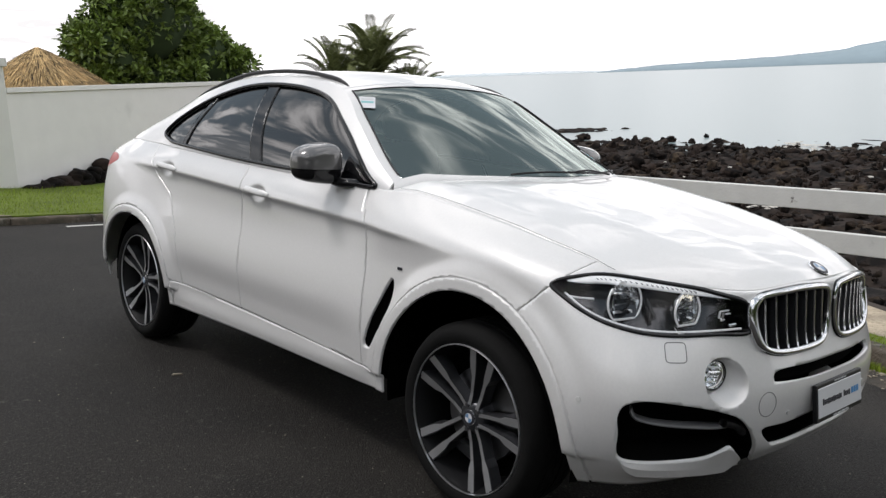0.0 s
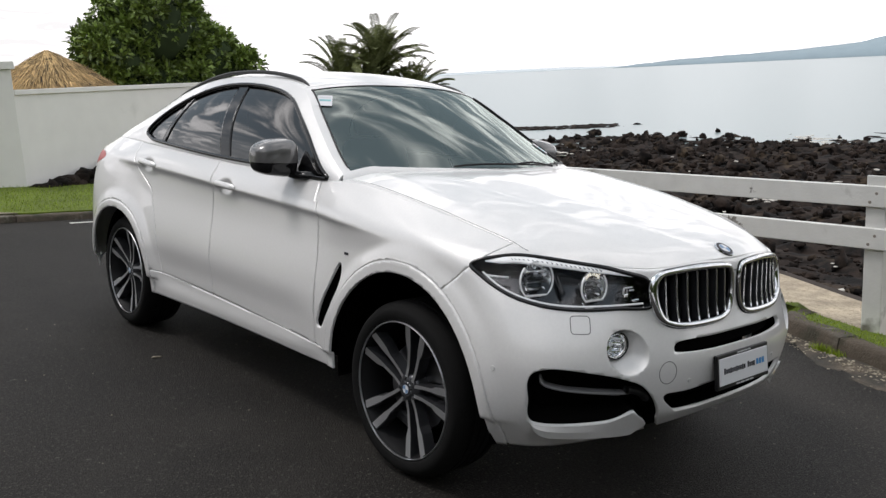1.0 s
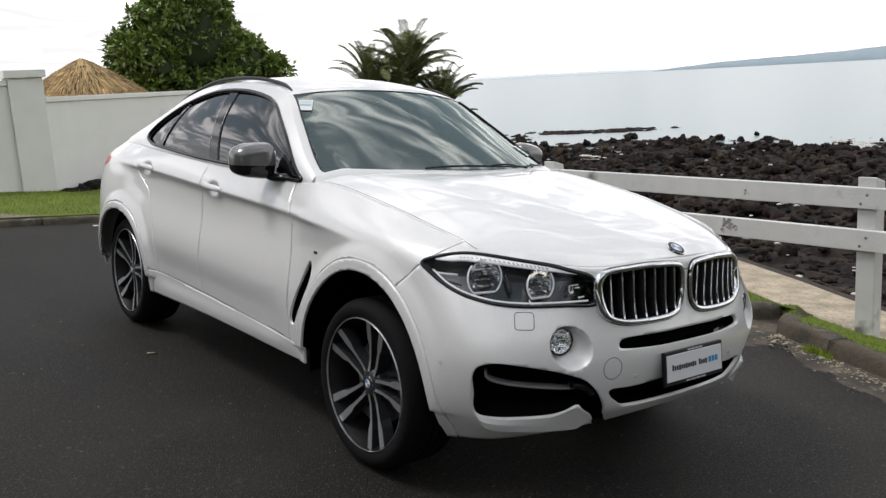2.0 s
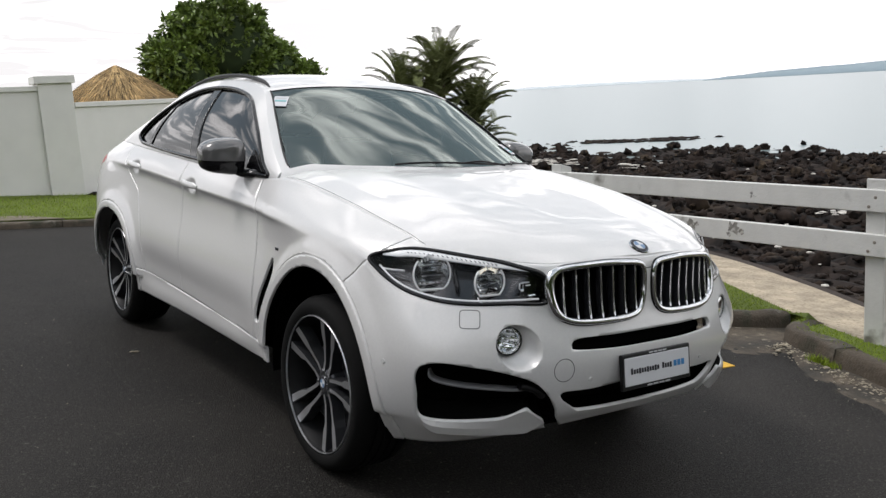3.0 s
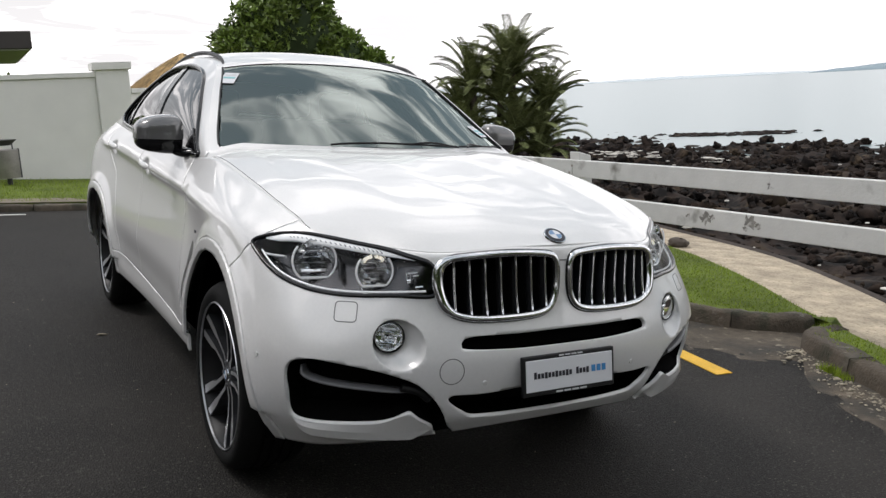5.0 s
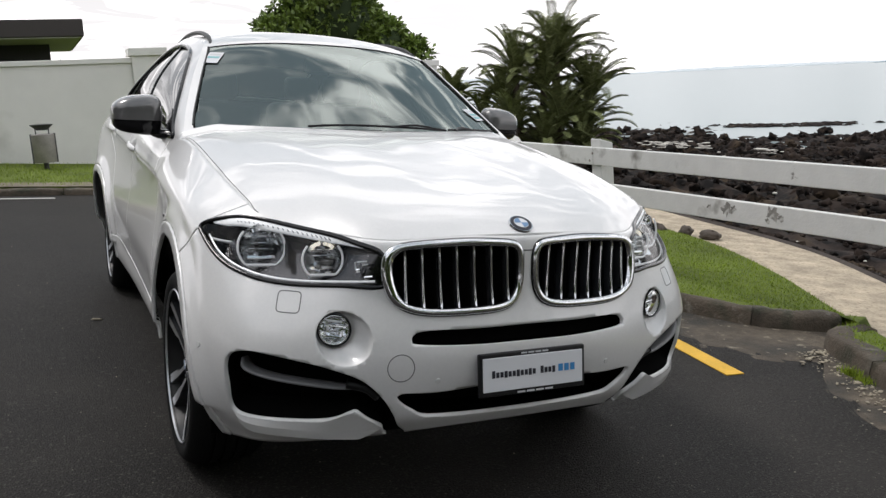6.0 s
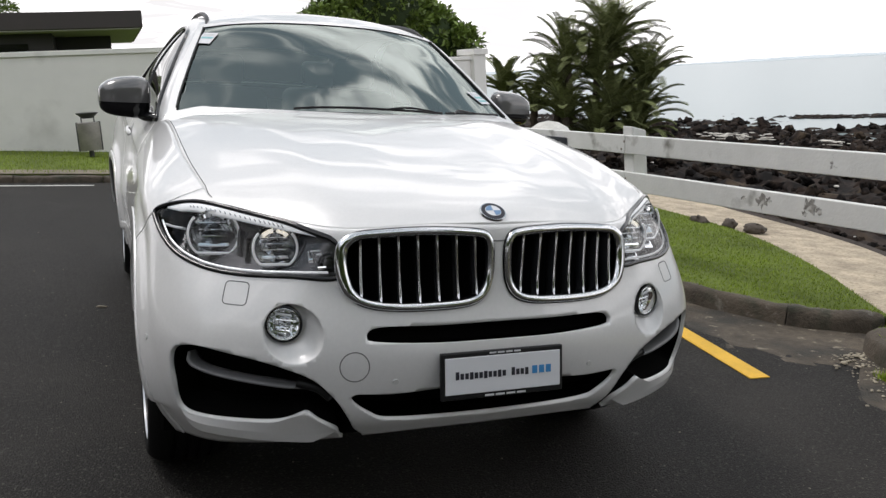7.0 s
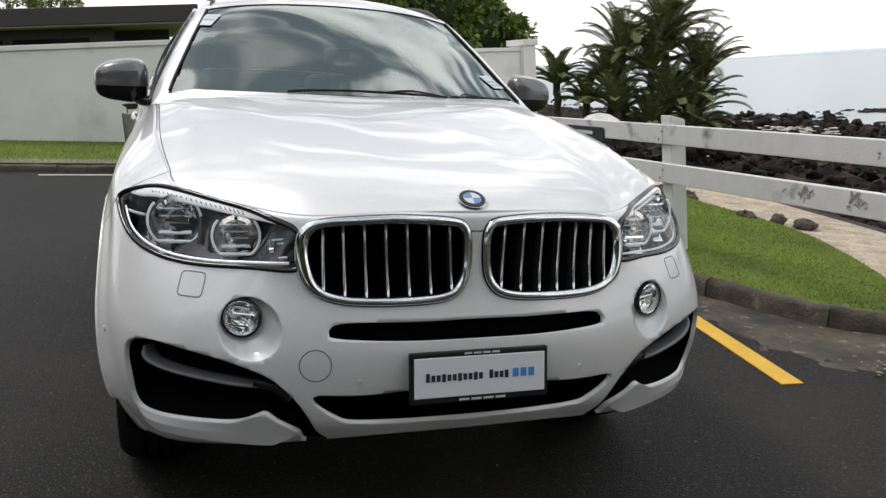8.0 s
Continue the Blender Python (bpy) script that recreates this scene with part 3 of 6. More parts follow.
# ---- litter bin on the verge ----
def bin_at(x, y, zg):
    b = thing("litter_bin", "grey steel litter bin with a lid on a short post", "bin", Matrix.Translation((x, y, zg)) @ Matrix.Diagonal((0.87, 0.87, 1, 1)))
    def lath(prof, n=28):
        bm = bmesh.new()
        rows = [[bm.verts.new((r * math.cos(a), r * math.sin(a), z)) for a in np.arange(n) * math.tau / n] for r, z in prof]
        for a, c in zip(rows, rows[1:]):
            for k in range(n):
                bm.faces.new((a[k], a[(k + 1) % n], c[(k + 1) % n], c[k]))
        return bm
    part("body", lath([(.001, .12), (.175, .12), (.180, .13), (.185, .52), (.175, .53), (.001, .50)]), BINSTEEL, b, "perforated grey steel drum", smooth=True, angle=40)
    part("lid", lath([(.001, .60), (.08, .585), (.175, .655), (.18, .665), (.10, .672), (.001, .675)]), BINDARK, b, smooth=True, angle=40)
    part("post", lath([(.04, -.05), (.04, .13)]), BINDARK, b, smooth=True)
    for k in (-1, 1):
        bm = bmesh.new(); boxm(bm, (0.02, 0.02, 0.12), (k * 0.10, 0, 0.565)); part("bracket", bm, BINDARK, b)
    for k in (-1, 1):
        bm = bmesh.new(); boxm(bm, (0.035, 0.02, 0.42), (k * 0.178, -0.03, 0.325), None, 0.004, 1); part("side_strip", bm, BINDARK, b)
bin_at(-1.16, 10.45, 0.0898 * 1.16 + 0.0256 * 10.45 + 0.07)

# ---- dark stones along the foot of the low wall ----
def ico(sub):
    bm = bmesh.new(); bmesh.ops.create_icosphere(bm, subdivisions=sub, radius=1)
    v = np.array([x.co for x in bm.verts]); f = np.array([[q.index for q in x.verts] for x in bm.faces]); bm.free()
    return v, f
ICO = {k: ico(k) for k in (1, 2, 3)}
rng = np.random.default_rng(7)
def rock(size, sub=2, flat=0.7, seed=None, rough=0.09):
    r = np.random.default_rng(seed) if seed is not None else rng
    v, f = ICO[sub]
    for _ in range(5):
        d = r.normal(size=3); d /= np.linalg.norm(d)
        h = r.uniform(0.45, 0.85)
        k = v @ d
        v = v - np.where(k > h, (k - h) * 0.85, 0)[:, None] * d
    v = v + r.normal(size=v.shape) * rough
    q = Euler(tuple(r.uniform(0, 6.28, 3))).to_matrix()
    v = v @ np.array(q) * r.uniform(0.7, 1.3, 3) * (1, 1, flat)
    return v * size, f
def joined(name, items, material, label="", category="", kind="stuff", smooth=False):
    V, F, n = [], [], 0
    for v, f in items:
        V.append(v); F.append(f + n); n += len(v)
    V, F = np.vstack(V), np.vstack(F)
    me = bpy.data.meshes.new(name)
    me.vertices.add(len(V)); me.vertices.foreach_set("co", V.astype(np.float32).ravel())
    k = F.shape[1]
    me.loops.add(F.size); me.loops.foreach_set("vertex_index", F.astype(np.int32).ravel())
    me.polygons.add(len(F)); me.polygons.foreach_set("loop_start", np.arange(0, F.size, k, dtype=np.int32))
    me.update(calc_edges=True)
    if smooth:
        me.shade_smooth()
    me.materials.append(material)
    return tagged(new(name, me), label, category, "", kind)
items = []
for k in range(150):
    u = rng.uniform(0.0, 1.0) ** 0.8
    h = 0.04 + 0.32 * smooth(0.0, 0.6, u)
    p = WM @ Vector((u * 3.6, -0.12 - 0.12 * rng.random(), 0))
    v, f = rock(rng.uniform(0.09, 0.17), 2)
    items.append((v + (p.x, p.y, 0.0256 * p.y - 0.0898 * p.x + 0.05 + h * rng.random()), f))
joined("stone_footing", items, LAVA, "rough dark lava stones piled at the wall foot", "stones")

# ---- shore: lava field, pools, sea, far coast ----
nx, ny = 250, 330
gx = 3.3 + 62 * np.linspace(0, 1, nx) ** 1.7
gy = -34 + 122 * (np.linspace(0, 1, ny) + 0.10 * np.sin(math.tau * (np.linspace(0, 1, ny) - 0.32)) - 0.10 * math.sin(-math.tau * 0.32))
SX, SY = np.meshgrid(gx, gy, indexing="ij")
edge = np.interp(SY, PATHROCK[::-1, 1], PATHROCK[::-1, 0])
s = np.maximum(SX - edge, 0)
base = np.interp(s, (0, 0.6, 3, 8, 20, 30, 40, 46, 52, 66), (-.62, -.85, -1.12, -1.48, -2.20, -2.62, -2.92, -3.12, -3.35, -3.7))
nz = np.zeros_like(SX)
for i in range(nx):
    for j in range(ny):
        p = Vector((SX[i, j], SY[i, j], 0))
        f1 = noise.voronoi(p * 0.55)[0][0]; f2 = noise.voronoi(p * 1.5 + Vector((7, 3, 0)))[0][0]
        nz[i, j] = (0.45 - f1) * 0.36 + (0.4 - f2) * 0.34 + noise.noise(p * 0.13) * 0.22 + noise.noise(p * 2.9) * 0.22
base = base - 0.26 * smooth(10, 40, SY)
base = base + nz * np.clip(0.35 + s * 0.10, 0.35, 1.0)
base = np.where(SX < edge - 0.1, -0.72, base)
V = np.stack([SX, SY, base], -1).reshape(-1, 3)
idx = np.arange(nx * ny).reshape(nx, ny)
Fq = np.stack([idx[:-1, :-1], idx[1:, :-1], idx[1:, 1:], idx[:-1, 1:]], -1).reshape(-1, 4)
joined("shore", [(V, Fq)], LAVA, "", "", "structure", False)
def shore_z(x, y):
    i = np.clip(np.searchsorted(gx, x), 1, nx - 1); j = np.clip(np.searchsorted(gy, y), 1, ny - 1)
    return base[i, j]
items = []
for k in range(12000):
    a = rng.uniform(radians(5), radians(100))
    d = 1.0 + 55 * rng.random() ** 1.2
    y = rng.uniform(-6, 1) + d * math.cos(a) * 1.1
    e = np.interp(y, PATHROCK[::-1, 1], PATHROCK[::-1, 0])
    x = e + 0.25 + d * math.sin(a)
    if shore_z(x, y) < -2.96:
        continue
    sz = (0.07 + 0.0060 * d) * rng.uniform(0.30, 0.85) * (1.8 if rng.random() < 0.12 else 1.0) * (0.7 if d < 8 else 1.0)
    v, f = rock(sz, 2, 0.6 if d < 8 else 0.75, rough=0.21)
    v = v * rng.uniform(0.6, 1.5, 3)
    items.append((v + (x, y, shore_z(x, y) + 0.05 * sz), f))
for k in range(300):
    a = rng.uniform(radians(45.0), radians(52.0)) if k % 8 else rng.uniform(radians(40), radians(54)); d = rng.uniform(68, 72)
    v, f = rock(rng.uniform(0.25, 0.6), 2, 0.32, rough=0.16)
    items.append((v + (d * math.sin(a) - 2, d * math.cos(a) - 3, -3.1), f))
joined("lava_rocks", items, LAVA, "jagged dark lava rocks covering the shore", "rocks")
items = []
for k in range(60):
    a = rng.uniform(radians(15), radians(85)); d = 1.5 + 30 * rng.random() ** 1.3
    y = rng.uniform(-3, 1) + d * math.cos(a); e = np.interp(y, PATHROCK[::-1, 1], PATHROCK[::-1, 0]); x = e + 0.3 + d * math.sin(a)
    v, f = rock(rng.uniform(0.02, 0.05) * (1 + d * 0.05), 1, 0.35)
    items.append((v + (x, y, shore_z(x, y) + 0.10 + 0.01 * d), f))
joined("shell_drift", items, SHELL, "pale shells and bleached driftwood scattered over the rocks", "shells")
items = []
for x, y, sx_, sy_, up_ in ((9.0, 8.5, 1.6, .7, .12), (23.6, 25.9, .9, .9, .42), (25.6, 22.3, .45, .3, .30), (24.9, 25.0, .25, .2, .3), (42.5, 18.7, 1.6, 1.0, .3), (17, 7, 1.4, .5, .12)):
    for k in range(130):
        v, f = rock(0.12, 1, 0.18)
        xx, yy = x + rng.normal() * sx_ * 0.5, y + rng.normal() * sy_ * 0.5
        items.append((v + (xx, yy, shore_z(xx, yy) + up_), f))
joined("sand_patch", items, SHELL, "bleached shell sand lying in hollows of the rock", "sand")
# dark timber edging of the path and stones on the lawn's rim
kb = thing("path_edging", "dark timber boards edging the gravel path", "edging", SLOPE, kind="structure")
for i in range(2, 44, 3):
    p = PATHROCK[i:i + 4]
    v, f = tube(np.column_stack([p[:, 0] - .03, p[:, 1], np.full(len(p), 0.075)]), 0.032, 4, flat=(0.7, 0.9))
    mesh("edging_board", v, f, EDGING, kb, smooth=False)
for k, (x, y, sz) in enumerate(((4.52, 3.78, .13), (4.66, 3.50, .15), (4.81, 3.29, .12), (4.72, 5.1, .15), (4.70, 5.6, .12))):
    v, f = rock(sz * 0.8, 3, 0.7, seed=40 + k)
    st = mesh("stone", v, [tuple(q) for q in f], STONE, None, smooth=True)
    st.matrix_basis = SLOPE @ Matrix.Translation((x, y, 0.115))
    tagged(st, "rounded brown stone on the rim of the lawn", "stone", "stones along the path")
# litter of leaves and shells in the gutter, and small specks on the asphalt
items = []
for k in range(320):
    i = rng.integers(8, 24)
    x, y = KERB2[i]
    v, f = rock(rng.uniform(0.004, 0.012) * (2.0 if k % 9 == 0 else 1.0), 1, 0.4)
    items.append((v + (x - 0.06 - abs(rng.normal()) * 0.10, y - 0.06 - abs(rng.normal()) * .06, 0.010), f))
for k in range(60):
    v, f = rock(rng.uniform(0.003, 0.007), 1, 0.4)
    items.append((v + (rng.uniform(-4, 2.3), rng.uniform(-2.6, 6), 0.003), f))
v, f = rock(0.028, 1, 0.3)
items.append((v * (1.5, 0.5, 1) + (-1.07, 2.09, 0.006), f))
grit = []
for k in range(3600):
    v, f = rock(rng.uniform(0.0012, 0.0030) * (1.8 if k % 11 == 0 else 1.0), 1, 0.5)
    grit.append((v + (rng.uniform(-3.6, 2.35), rng.uniform(-3.0, 3.0) if k % 3 else rng.uniform(-2.2, -0.6), 0.001), f))
g_ = joined("grit", grit, GRIT, "pale grit and dust specks on the asphalt", "grit")
g_.matrix_basis = SLOPE
o = joined("gutter_litter", items, LITTER, "pale shell and leaf litter on the asphalt", "litter")
o.matrix_basis = SLOPE

# grass blades on the near lawn and the verge
def blades(name, n, pick, zg, hmin, hmax):
    P0 = np.array([pick() for _ in range(n)])
    h = rng.uniform(hmin, hmax, n); a = rng.uniform(0, 6.28, n); w = rng.uniform(0.002, 0.0045, n)
    lean = rng.normal(size=(n, 2)) * 0.35
    d = np.stack([np.cos(a), np.sin(a)], 1)
    b = np.column_stack([P0, np.full(n, zg)])
    t = np.column_stack([P0 + lean * h[:, None], zg + h])
    V = np.stack([b - np.column_stack([d * w[:, None], np.zeros(n)]), b + np.column_stack([d * w[:, None], np.zeros(n)]), t], 1).reshape(-1, 3)
    F = np.arange(n * 3).reshape(n, 3)
    o = joined(name, [(V, F)], GRASSB, "short green grass", "grass")
    o.matrix_basis = SLOPE
def inside(poly):
    poly = np.asarray(poly)
    lo, hi = poly.min(0), poly.max(0)
    lo = np.maximum(lo, (1.5, -2.6)); hi = np.minimum(hi, (5.0, 6.5))
    def pick():
        while True:
            x, y = rng.uniform(lo[0], hi[0]), rng.uniform(lo[1], hi[1])
            c = False
            for (x0, y0), (x1, y1) in zip(poly, np.roll(poly, -1, 0)):
                if (y0 > y) != (y1 > y) and x < x0 + (y - y0) / (y1 - y0) * (x1 - x0):
                    c = not c
            if c:
                return x, y
    return pick
blades("grass", 52000, inside([(x + 0.075, y + .03) for x, y in KERB1] + [(x + .075, y) for x, y in KERB2[3:]] + [tuple(p) for p in GRASSPATH[::-1]]), 0.113, 0.008, 0.024)
tuft = [(2.535, -.21), (2.50, -.30), (2.56, -.17)]
blades("grass_tuft", 420, lambda: tuple(np.array(tuft[rng.integers(0, 3)]) + rng.normal(size=2) * (0.018, 0.030)), 0.002, 0.02, 0.060)
blades("grass", 16000, lambda: (rng.uniform(-6, 2.5), rng.uniform(8.22, 11.25)), 0.088, 0.02, 0.05)

bm = bmesh.new()
vs = [bm.verts.new(v) for v in ((-4200, -4200, 0), (4200, -4200, 0), (4200, 4200, 0), (-4200, 4200, 0))]
bm.faces.new(vs)
tagged(part("water", bm, SEA, m=Matrix.Translation((0, 0, -3.02))), "", "", "", "structure")
# far coast: low shore all along, long shield-shaped island; haze painted into both colours
def coast(name, a0, a1, dist, height, material, seed):
    n = 120
    V, F = [], []
    for i, a in enumerate(np.linspace(radians(a0), radians(a1), n)):
        h = max(1.0, height(math.degrees(a)) * (1 + 0.10 * noise.noise(Vector((a * 40, seed, 0))) + 0.04 * noise.noise(Vector((a * 200, seed, 3)))))
        for dd, z in ((0, -3.2), (0.0, -2), (60, h * 0.55 - 3), (160, h - 3), (420, h * 0.6 - 3), (600, -3.2)):
            r = dist + dd
            V.append((r * math.sin(a), r * math.cos(a), z))
    for i in range(n - 1):
        for k in range(5):
            F.append((i * 6 + k, i * 6 + k + 1, (i + 1) * 6 + k + 1, (i + 1) * 6 + k))
    o = mesh(name, V, F, material)
    tagged(o, kind="structure")
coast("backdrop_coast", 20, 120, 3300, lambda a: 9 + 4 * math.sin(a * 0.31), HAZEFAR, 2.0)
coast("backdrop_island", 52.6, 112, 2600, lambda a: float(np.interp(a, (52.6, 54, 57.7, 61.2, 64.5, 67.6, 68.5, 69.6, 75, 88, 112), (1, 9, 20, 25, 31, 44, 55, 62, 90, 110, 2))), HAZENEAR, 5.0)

# ---- thatched hut behind the wall ----
hut = thing("thatched_hut", "round hut with a shaggy straw thatch roof behind the wall", "hut", Matrix.Translation((2.62, 15.6, 0.08)) @ Matrix.Diagonal((0.945, 0.945, 0.945, 1)))
bm = bmesh.new()
prof = [(0.02, 2.60), (0.22, 2.50), (0.62, 2.28), (1.05, 1.99), (1.45, 1.66), (1.80, 1.30), (1.72, 1.27)]
rows = [[bm.verts.new((r * math.cos(a) * (1 + 0.03 * math.sin(5 * a)), r * math.sin(a), z)) for a in np.arange(48) * math.tau / 48] for r, z in prof]
for a, b in zip(rows, rows[1:]):
    for k in range(48):
        bm.faces.new((a[k], a[(k + 1) % 48], b[(k + 1) % 48], b[k]))
rf = part("thatch_roof", bm, STRAW, hut, smooth=True)
n = 9000
u = rng.random(n) ** 0.6; a = rng.uniform(0, math.tau, n)
rr = np.interp(u, np.linspace(0, 1, 6), [p[0] for p in prof[:6]]); zz = np.interp(u, np.linspace(0, 1, 6), [p[1] for p in prof[:6]])
ln = rng.uniform(0.18, 0.42, n); w = rng.uniform(0.004, 0.011, n)
o0 = np.stack([np.cos(a) * rr, np.sin(a) * rr, zz + 0.02], 1)
aj = a + rng.normal(size=n) * 0.12
dn = np.stack([np.cos(aj) * 0.76, np.sin(aj) * 0.76, -0.60 + rng.normal(size=n) * 0.10], 1)
o1 = o0 + dn * ln[:, None] + np.array((0, 0, 0.015))
sd = np.stack([-np.sin(a), np.cos(a), np.zeros(n)], 1) * w[:, None]
Vt = np.stack([o0 - sd, o0 + sd, o1 + sd * 0.6 + (0, 0, .01), o1 - sd * 0.6 + (0, 0, .01)], 1).reshape(-1, 3)
st = joined("straw", [(Vt, np.arange(n * 4).reshape(n, 4))], STRAW, "", "", "stuff")
st.parent = hut
for k in range(6):
    v, f = tube([(1.35 * math.cos(k * 1.047), 1.35 * math.sin(k * 1.047), -0.4), (1.35 * math.cos(k * 1.047), 1.35 * math.sin(k * 1.047), 1.7)], 0.06, 8)
    mesh("post", v, f, BARK, hut)

# ---- trees ----
def leaf_cloud(centers, radii, n, size, tilt=0.7, seed=1, aspect=0.42):
    """Folded leaves set in rosettes over the outer shells of several clumps."""
    r = np.random.default_rng(seed)
    C, R = np.asarray(centers, float), np.asarray(radii, float)
    k = r.choice(len(C), n, p=(R ** 2).reshape(len(C), -1).mean(1) / (R ** 2).reshape(len(C), -1).mean(1).sum())
    d = r.normal(size=(n, 3)); d /= np.linalg.norm(d, axis=1)[:, None]
    d[:, 2] = np.where(d[:, 2] < -0.35, -d[:, 2], d[:, 2])
    rad = (R[k] if R.ndim > 1 else R[k][:, None])
    p = C[k] + d * rad * (1 - 0.30 * r.random(n)[:, None] ** 2)
    per = 7
    P = np.repeat(p, per, 0); D = np.repeat(d, per, 0)
    m = len(P)
    ax = D + r.normal(size=(m, 3)) * tilt; ax /= np.linalg.norm(ax, axis=1)[:, None]
    sdv = np.cross(ax, r.normal(size=(m, 3))); sdv /= np.linalg.norm(sdv, axis=1)[:, None]
    nm = np.cross(sdv, ax)
    L = size * r.uniform(0.6, 1.25, m)[:, None]
    b = P + r.normal(size=(m, 3)) * size * 0.25
    t = b + ax * L - np.array((0, 0, 0.12)) * L
    mid = b + ax * L * 0.5
    a1 = mid + sdv * L * aspect * 0.5 + nm * L * 0.08; a2 = mid - sdv * L * aspect * 0.5 + nm * L * 0.08
    V = np.stack([b, a1, t, a2], 1).reshape(-1, 3)
    return V, np.arange(m * 4).reshape(m, 4)
def limb(a, b, r0, r1, wob=0.1, n=7, seed=0):
    r = np.random.default_rng(seed)
    u = np.linspace(0, 1, n)[:, None]
    p = np.asarray(a) * (1 - u) + np.asarray(b) * u + r.normal(size=(n, 3)) * wob * np.sin(np.pi * u)
    return tube(p, np.linspace(r0, r1, n), 8, ups=np.tile((0.3, 0.9, 0.1), (n, 1)))
def broadleaf(x, y, zg, size, blobs, n, leaf, label, material):
    t = thing("tree", label, "tree", Matrix.Translation((x, y, zg)) @ Matrix.Diagonal((size, size, size, 1)))
    v, f = limb((0, 0, -0.2), (0.1, 0, 1.6), 0.22, 0.15, 0.04, seed=3)
    mesh("trunk", v, f, BARK, t)
    for k, (c, r) in enumerate(blobs):
        v, f = limb((0.1, 0, 1.2), c, 0.12, 0.03, 0.10, seed=k)
        mesh("limb", v, f, BARK, t)
    rt = np.random.default_rng(21)
    tufts = []
    for c, r in blobs:
        for q in range(11):
            d = rt.normal(size=3); d /= np.linalg.norm(d); d[2] = abs(d[2]) if rt.random() < 0.8 else d[2]
            tufts.append((np.asarray(c) + d * np.asarray(r) * rt.uniform(0.80, 1.0), np.full(3, rt.uniform(0.20, 0.36))))
    V, F = leaf_cloud([c for c, r in tufts], [r for c, r in tufts], n, leaf, seed=11)
    V2, F2 = leaf_cloud([c for c, r in blobs], [np.asarray(r) * 0.9 for c, r in blobs], n // 2, leaf, seed=12)
    V, F = np.vstack([V, V2]), np.vstack([F, F2 + len(V)])
    o = joined("crown", [(V, F)], material, "", "", "")
    o.parent = t
    # Solid dark lumps whose colour stands for the shade inside the crown.
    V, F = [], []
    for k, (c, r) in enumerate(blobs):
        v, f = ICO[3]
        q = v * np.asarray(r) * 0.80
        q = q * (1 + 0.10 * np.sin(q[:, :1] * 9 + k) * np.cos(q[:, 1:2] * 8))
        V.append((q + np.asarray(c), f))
    o = joined("inner_crown", V, LEAFSHADE, "", "", "")
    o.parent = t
TZ = 0.25
blobs = [((-1.25, 0, 2.15), (1.05, 1.0, 1.0)), ((0.0, -.2, 2.85), (1.25, 1.1, 1.05)), ((-.6, .2, 3.2), (.8, .8, .65)), ((1.1, -.1, 2.2), (1.05, 1.0, .85)), ((1.75, 0, 1.75), (.75, .8, .62)), ((-1.55, 0, 1.45), (.62, .8, .62)), ((0.6, .2, 3.0), (.7, .7, .55)), ((0, 0, 1.4), (1.5, 1.2, .9)), ((1.35, .4, 1.1), (1.1, 1.0, .7))]
broadleaf(5.70, 17.2, TZ + 0.09, 0.935, blobs, 4600, 0.18, "dense dark green broadleaf tree behind the garden wall", LEAF)

def frond(base, az, el, length, seed, droop=1.0):
    """One feather-shaped frond: an arching midrib with two rows of narrow leaflets."""
    r = np.random.default_rng(seed)
    n = 44
    u = np.linspace(0, 1, n)
    e = el - droop * (u ** 2.2) * r.uniform(0.8, 1.5)
    st = length / (n - 1)
    h = np.cumsum(np.cos(e)) * st; z = np.cumsum(np.sin(e)) * st
    d = np.array((math.cos(az), math.sin(az), 0.0)); sdv = np.array((-math.sin(az), math.cos(az), 0))
    p = np.asarray(base) + h[:, None] * d + z[:, None] * np.array((0, 0, 1.0))
    tg = np.gradient(p, axis=0); tg /= np.linalg.norm(tg, axis=1)[:, None]
    up = np.cross(tg, sdv); up *= np.sign(up[:, 2:3] + 1e-6)
    V = []
    for s in (1, -1):
        for i in range(3, n):
            L = (0.05 + 0.095 * length) * min(1.0, 4 * u[i]) * (1 - u[i] ** 5) ** 0.5 * r.uniform(0.85, 1.1) + 0.03
            ax = sdv * s * 0.85 + tg[i] * 0.38 + up[i] * 0.40; ax /= np.linalg.norm(ax)
            w = tg[i] * 0.0160 * (0.8 + length * 0.25)
            m = p[i] + ax * L * 0.55
            t = p[i] + ax * L - np.array((0, 0, 0.10 * L))
            V += [p[i] - w * 0.5, p[i] + w * 0.5, m + w, m - w * 0.7, m - w * 0.7, m + w, t + w * 0.3, t - w * 0.2]
    V = np.array(V)
    F = np.arange(len(V)).reshape(-1, 4)
    rv, rf_ = tube(p, np.linspace(0.016, 0.004, n), 4, ups=np.tile(sdv, (n, 1)))
    RF = np.array([q for q in rf_ if len(q) == 4])
    return [(V, F), (rv, RF)]
def palm(x, y, zg, h, lean, n, length, seed):
    t = thing("palm_tree", "feather palm with arching dark green fronds", "palm", Matrix.Translation((x, y, zg)), "palms by the wall end")
    top = (lean[0], lean[1], h)
    v, f = limb((0, 0, -0.2), top, 0.13, 0.10, 0.03, 10, seed)
    mesh("trunk", v, f, BARK, t)
    items = []
    r = np.random.default_rng(seed)
    for k in range(n):
        el = radians(84 - 66 * r.random() ** 1.15)
        items += frond((top[0], top[1], top[2] - 0.04), k * 2.39996 + r.uniform(-.2, .2), el, length * r.uniform(0.8, 1.1), seed * 100 + k, droop=0.85 if el > 0.9 else 1.0)
    o = joined("crown", items, PALMLEAF, "", "", "")
    o.parent = t
PZ = -0.45
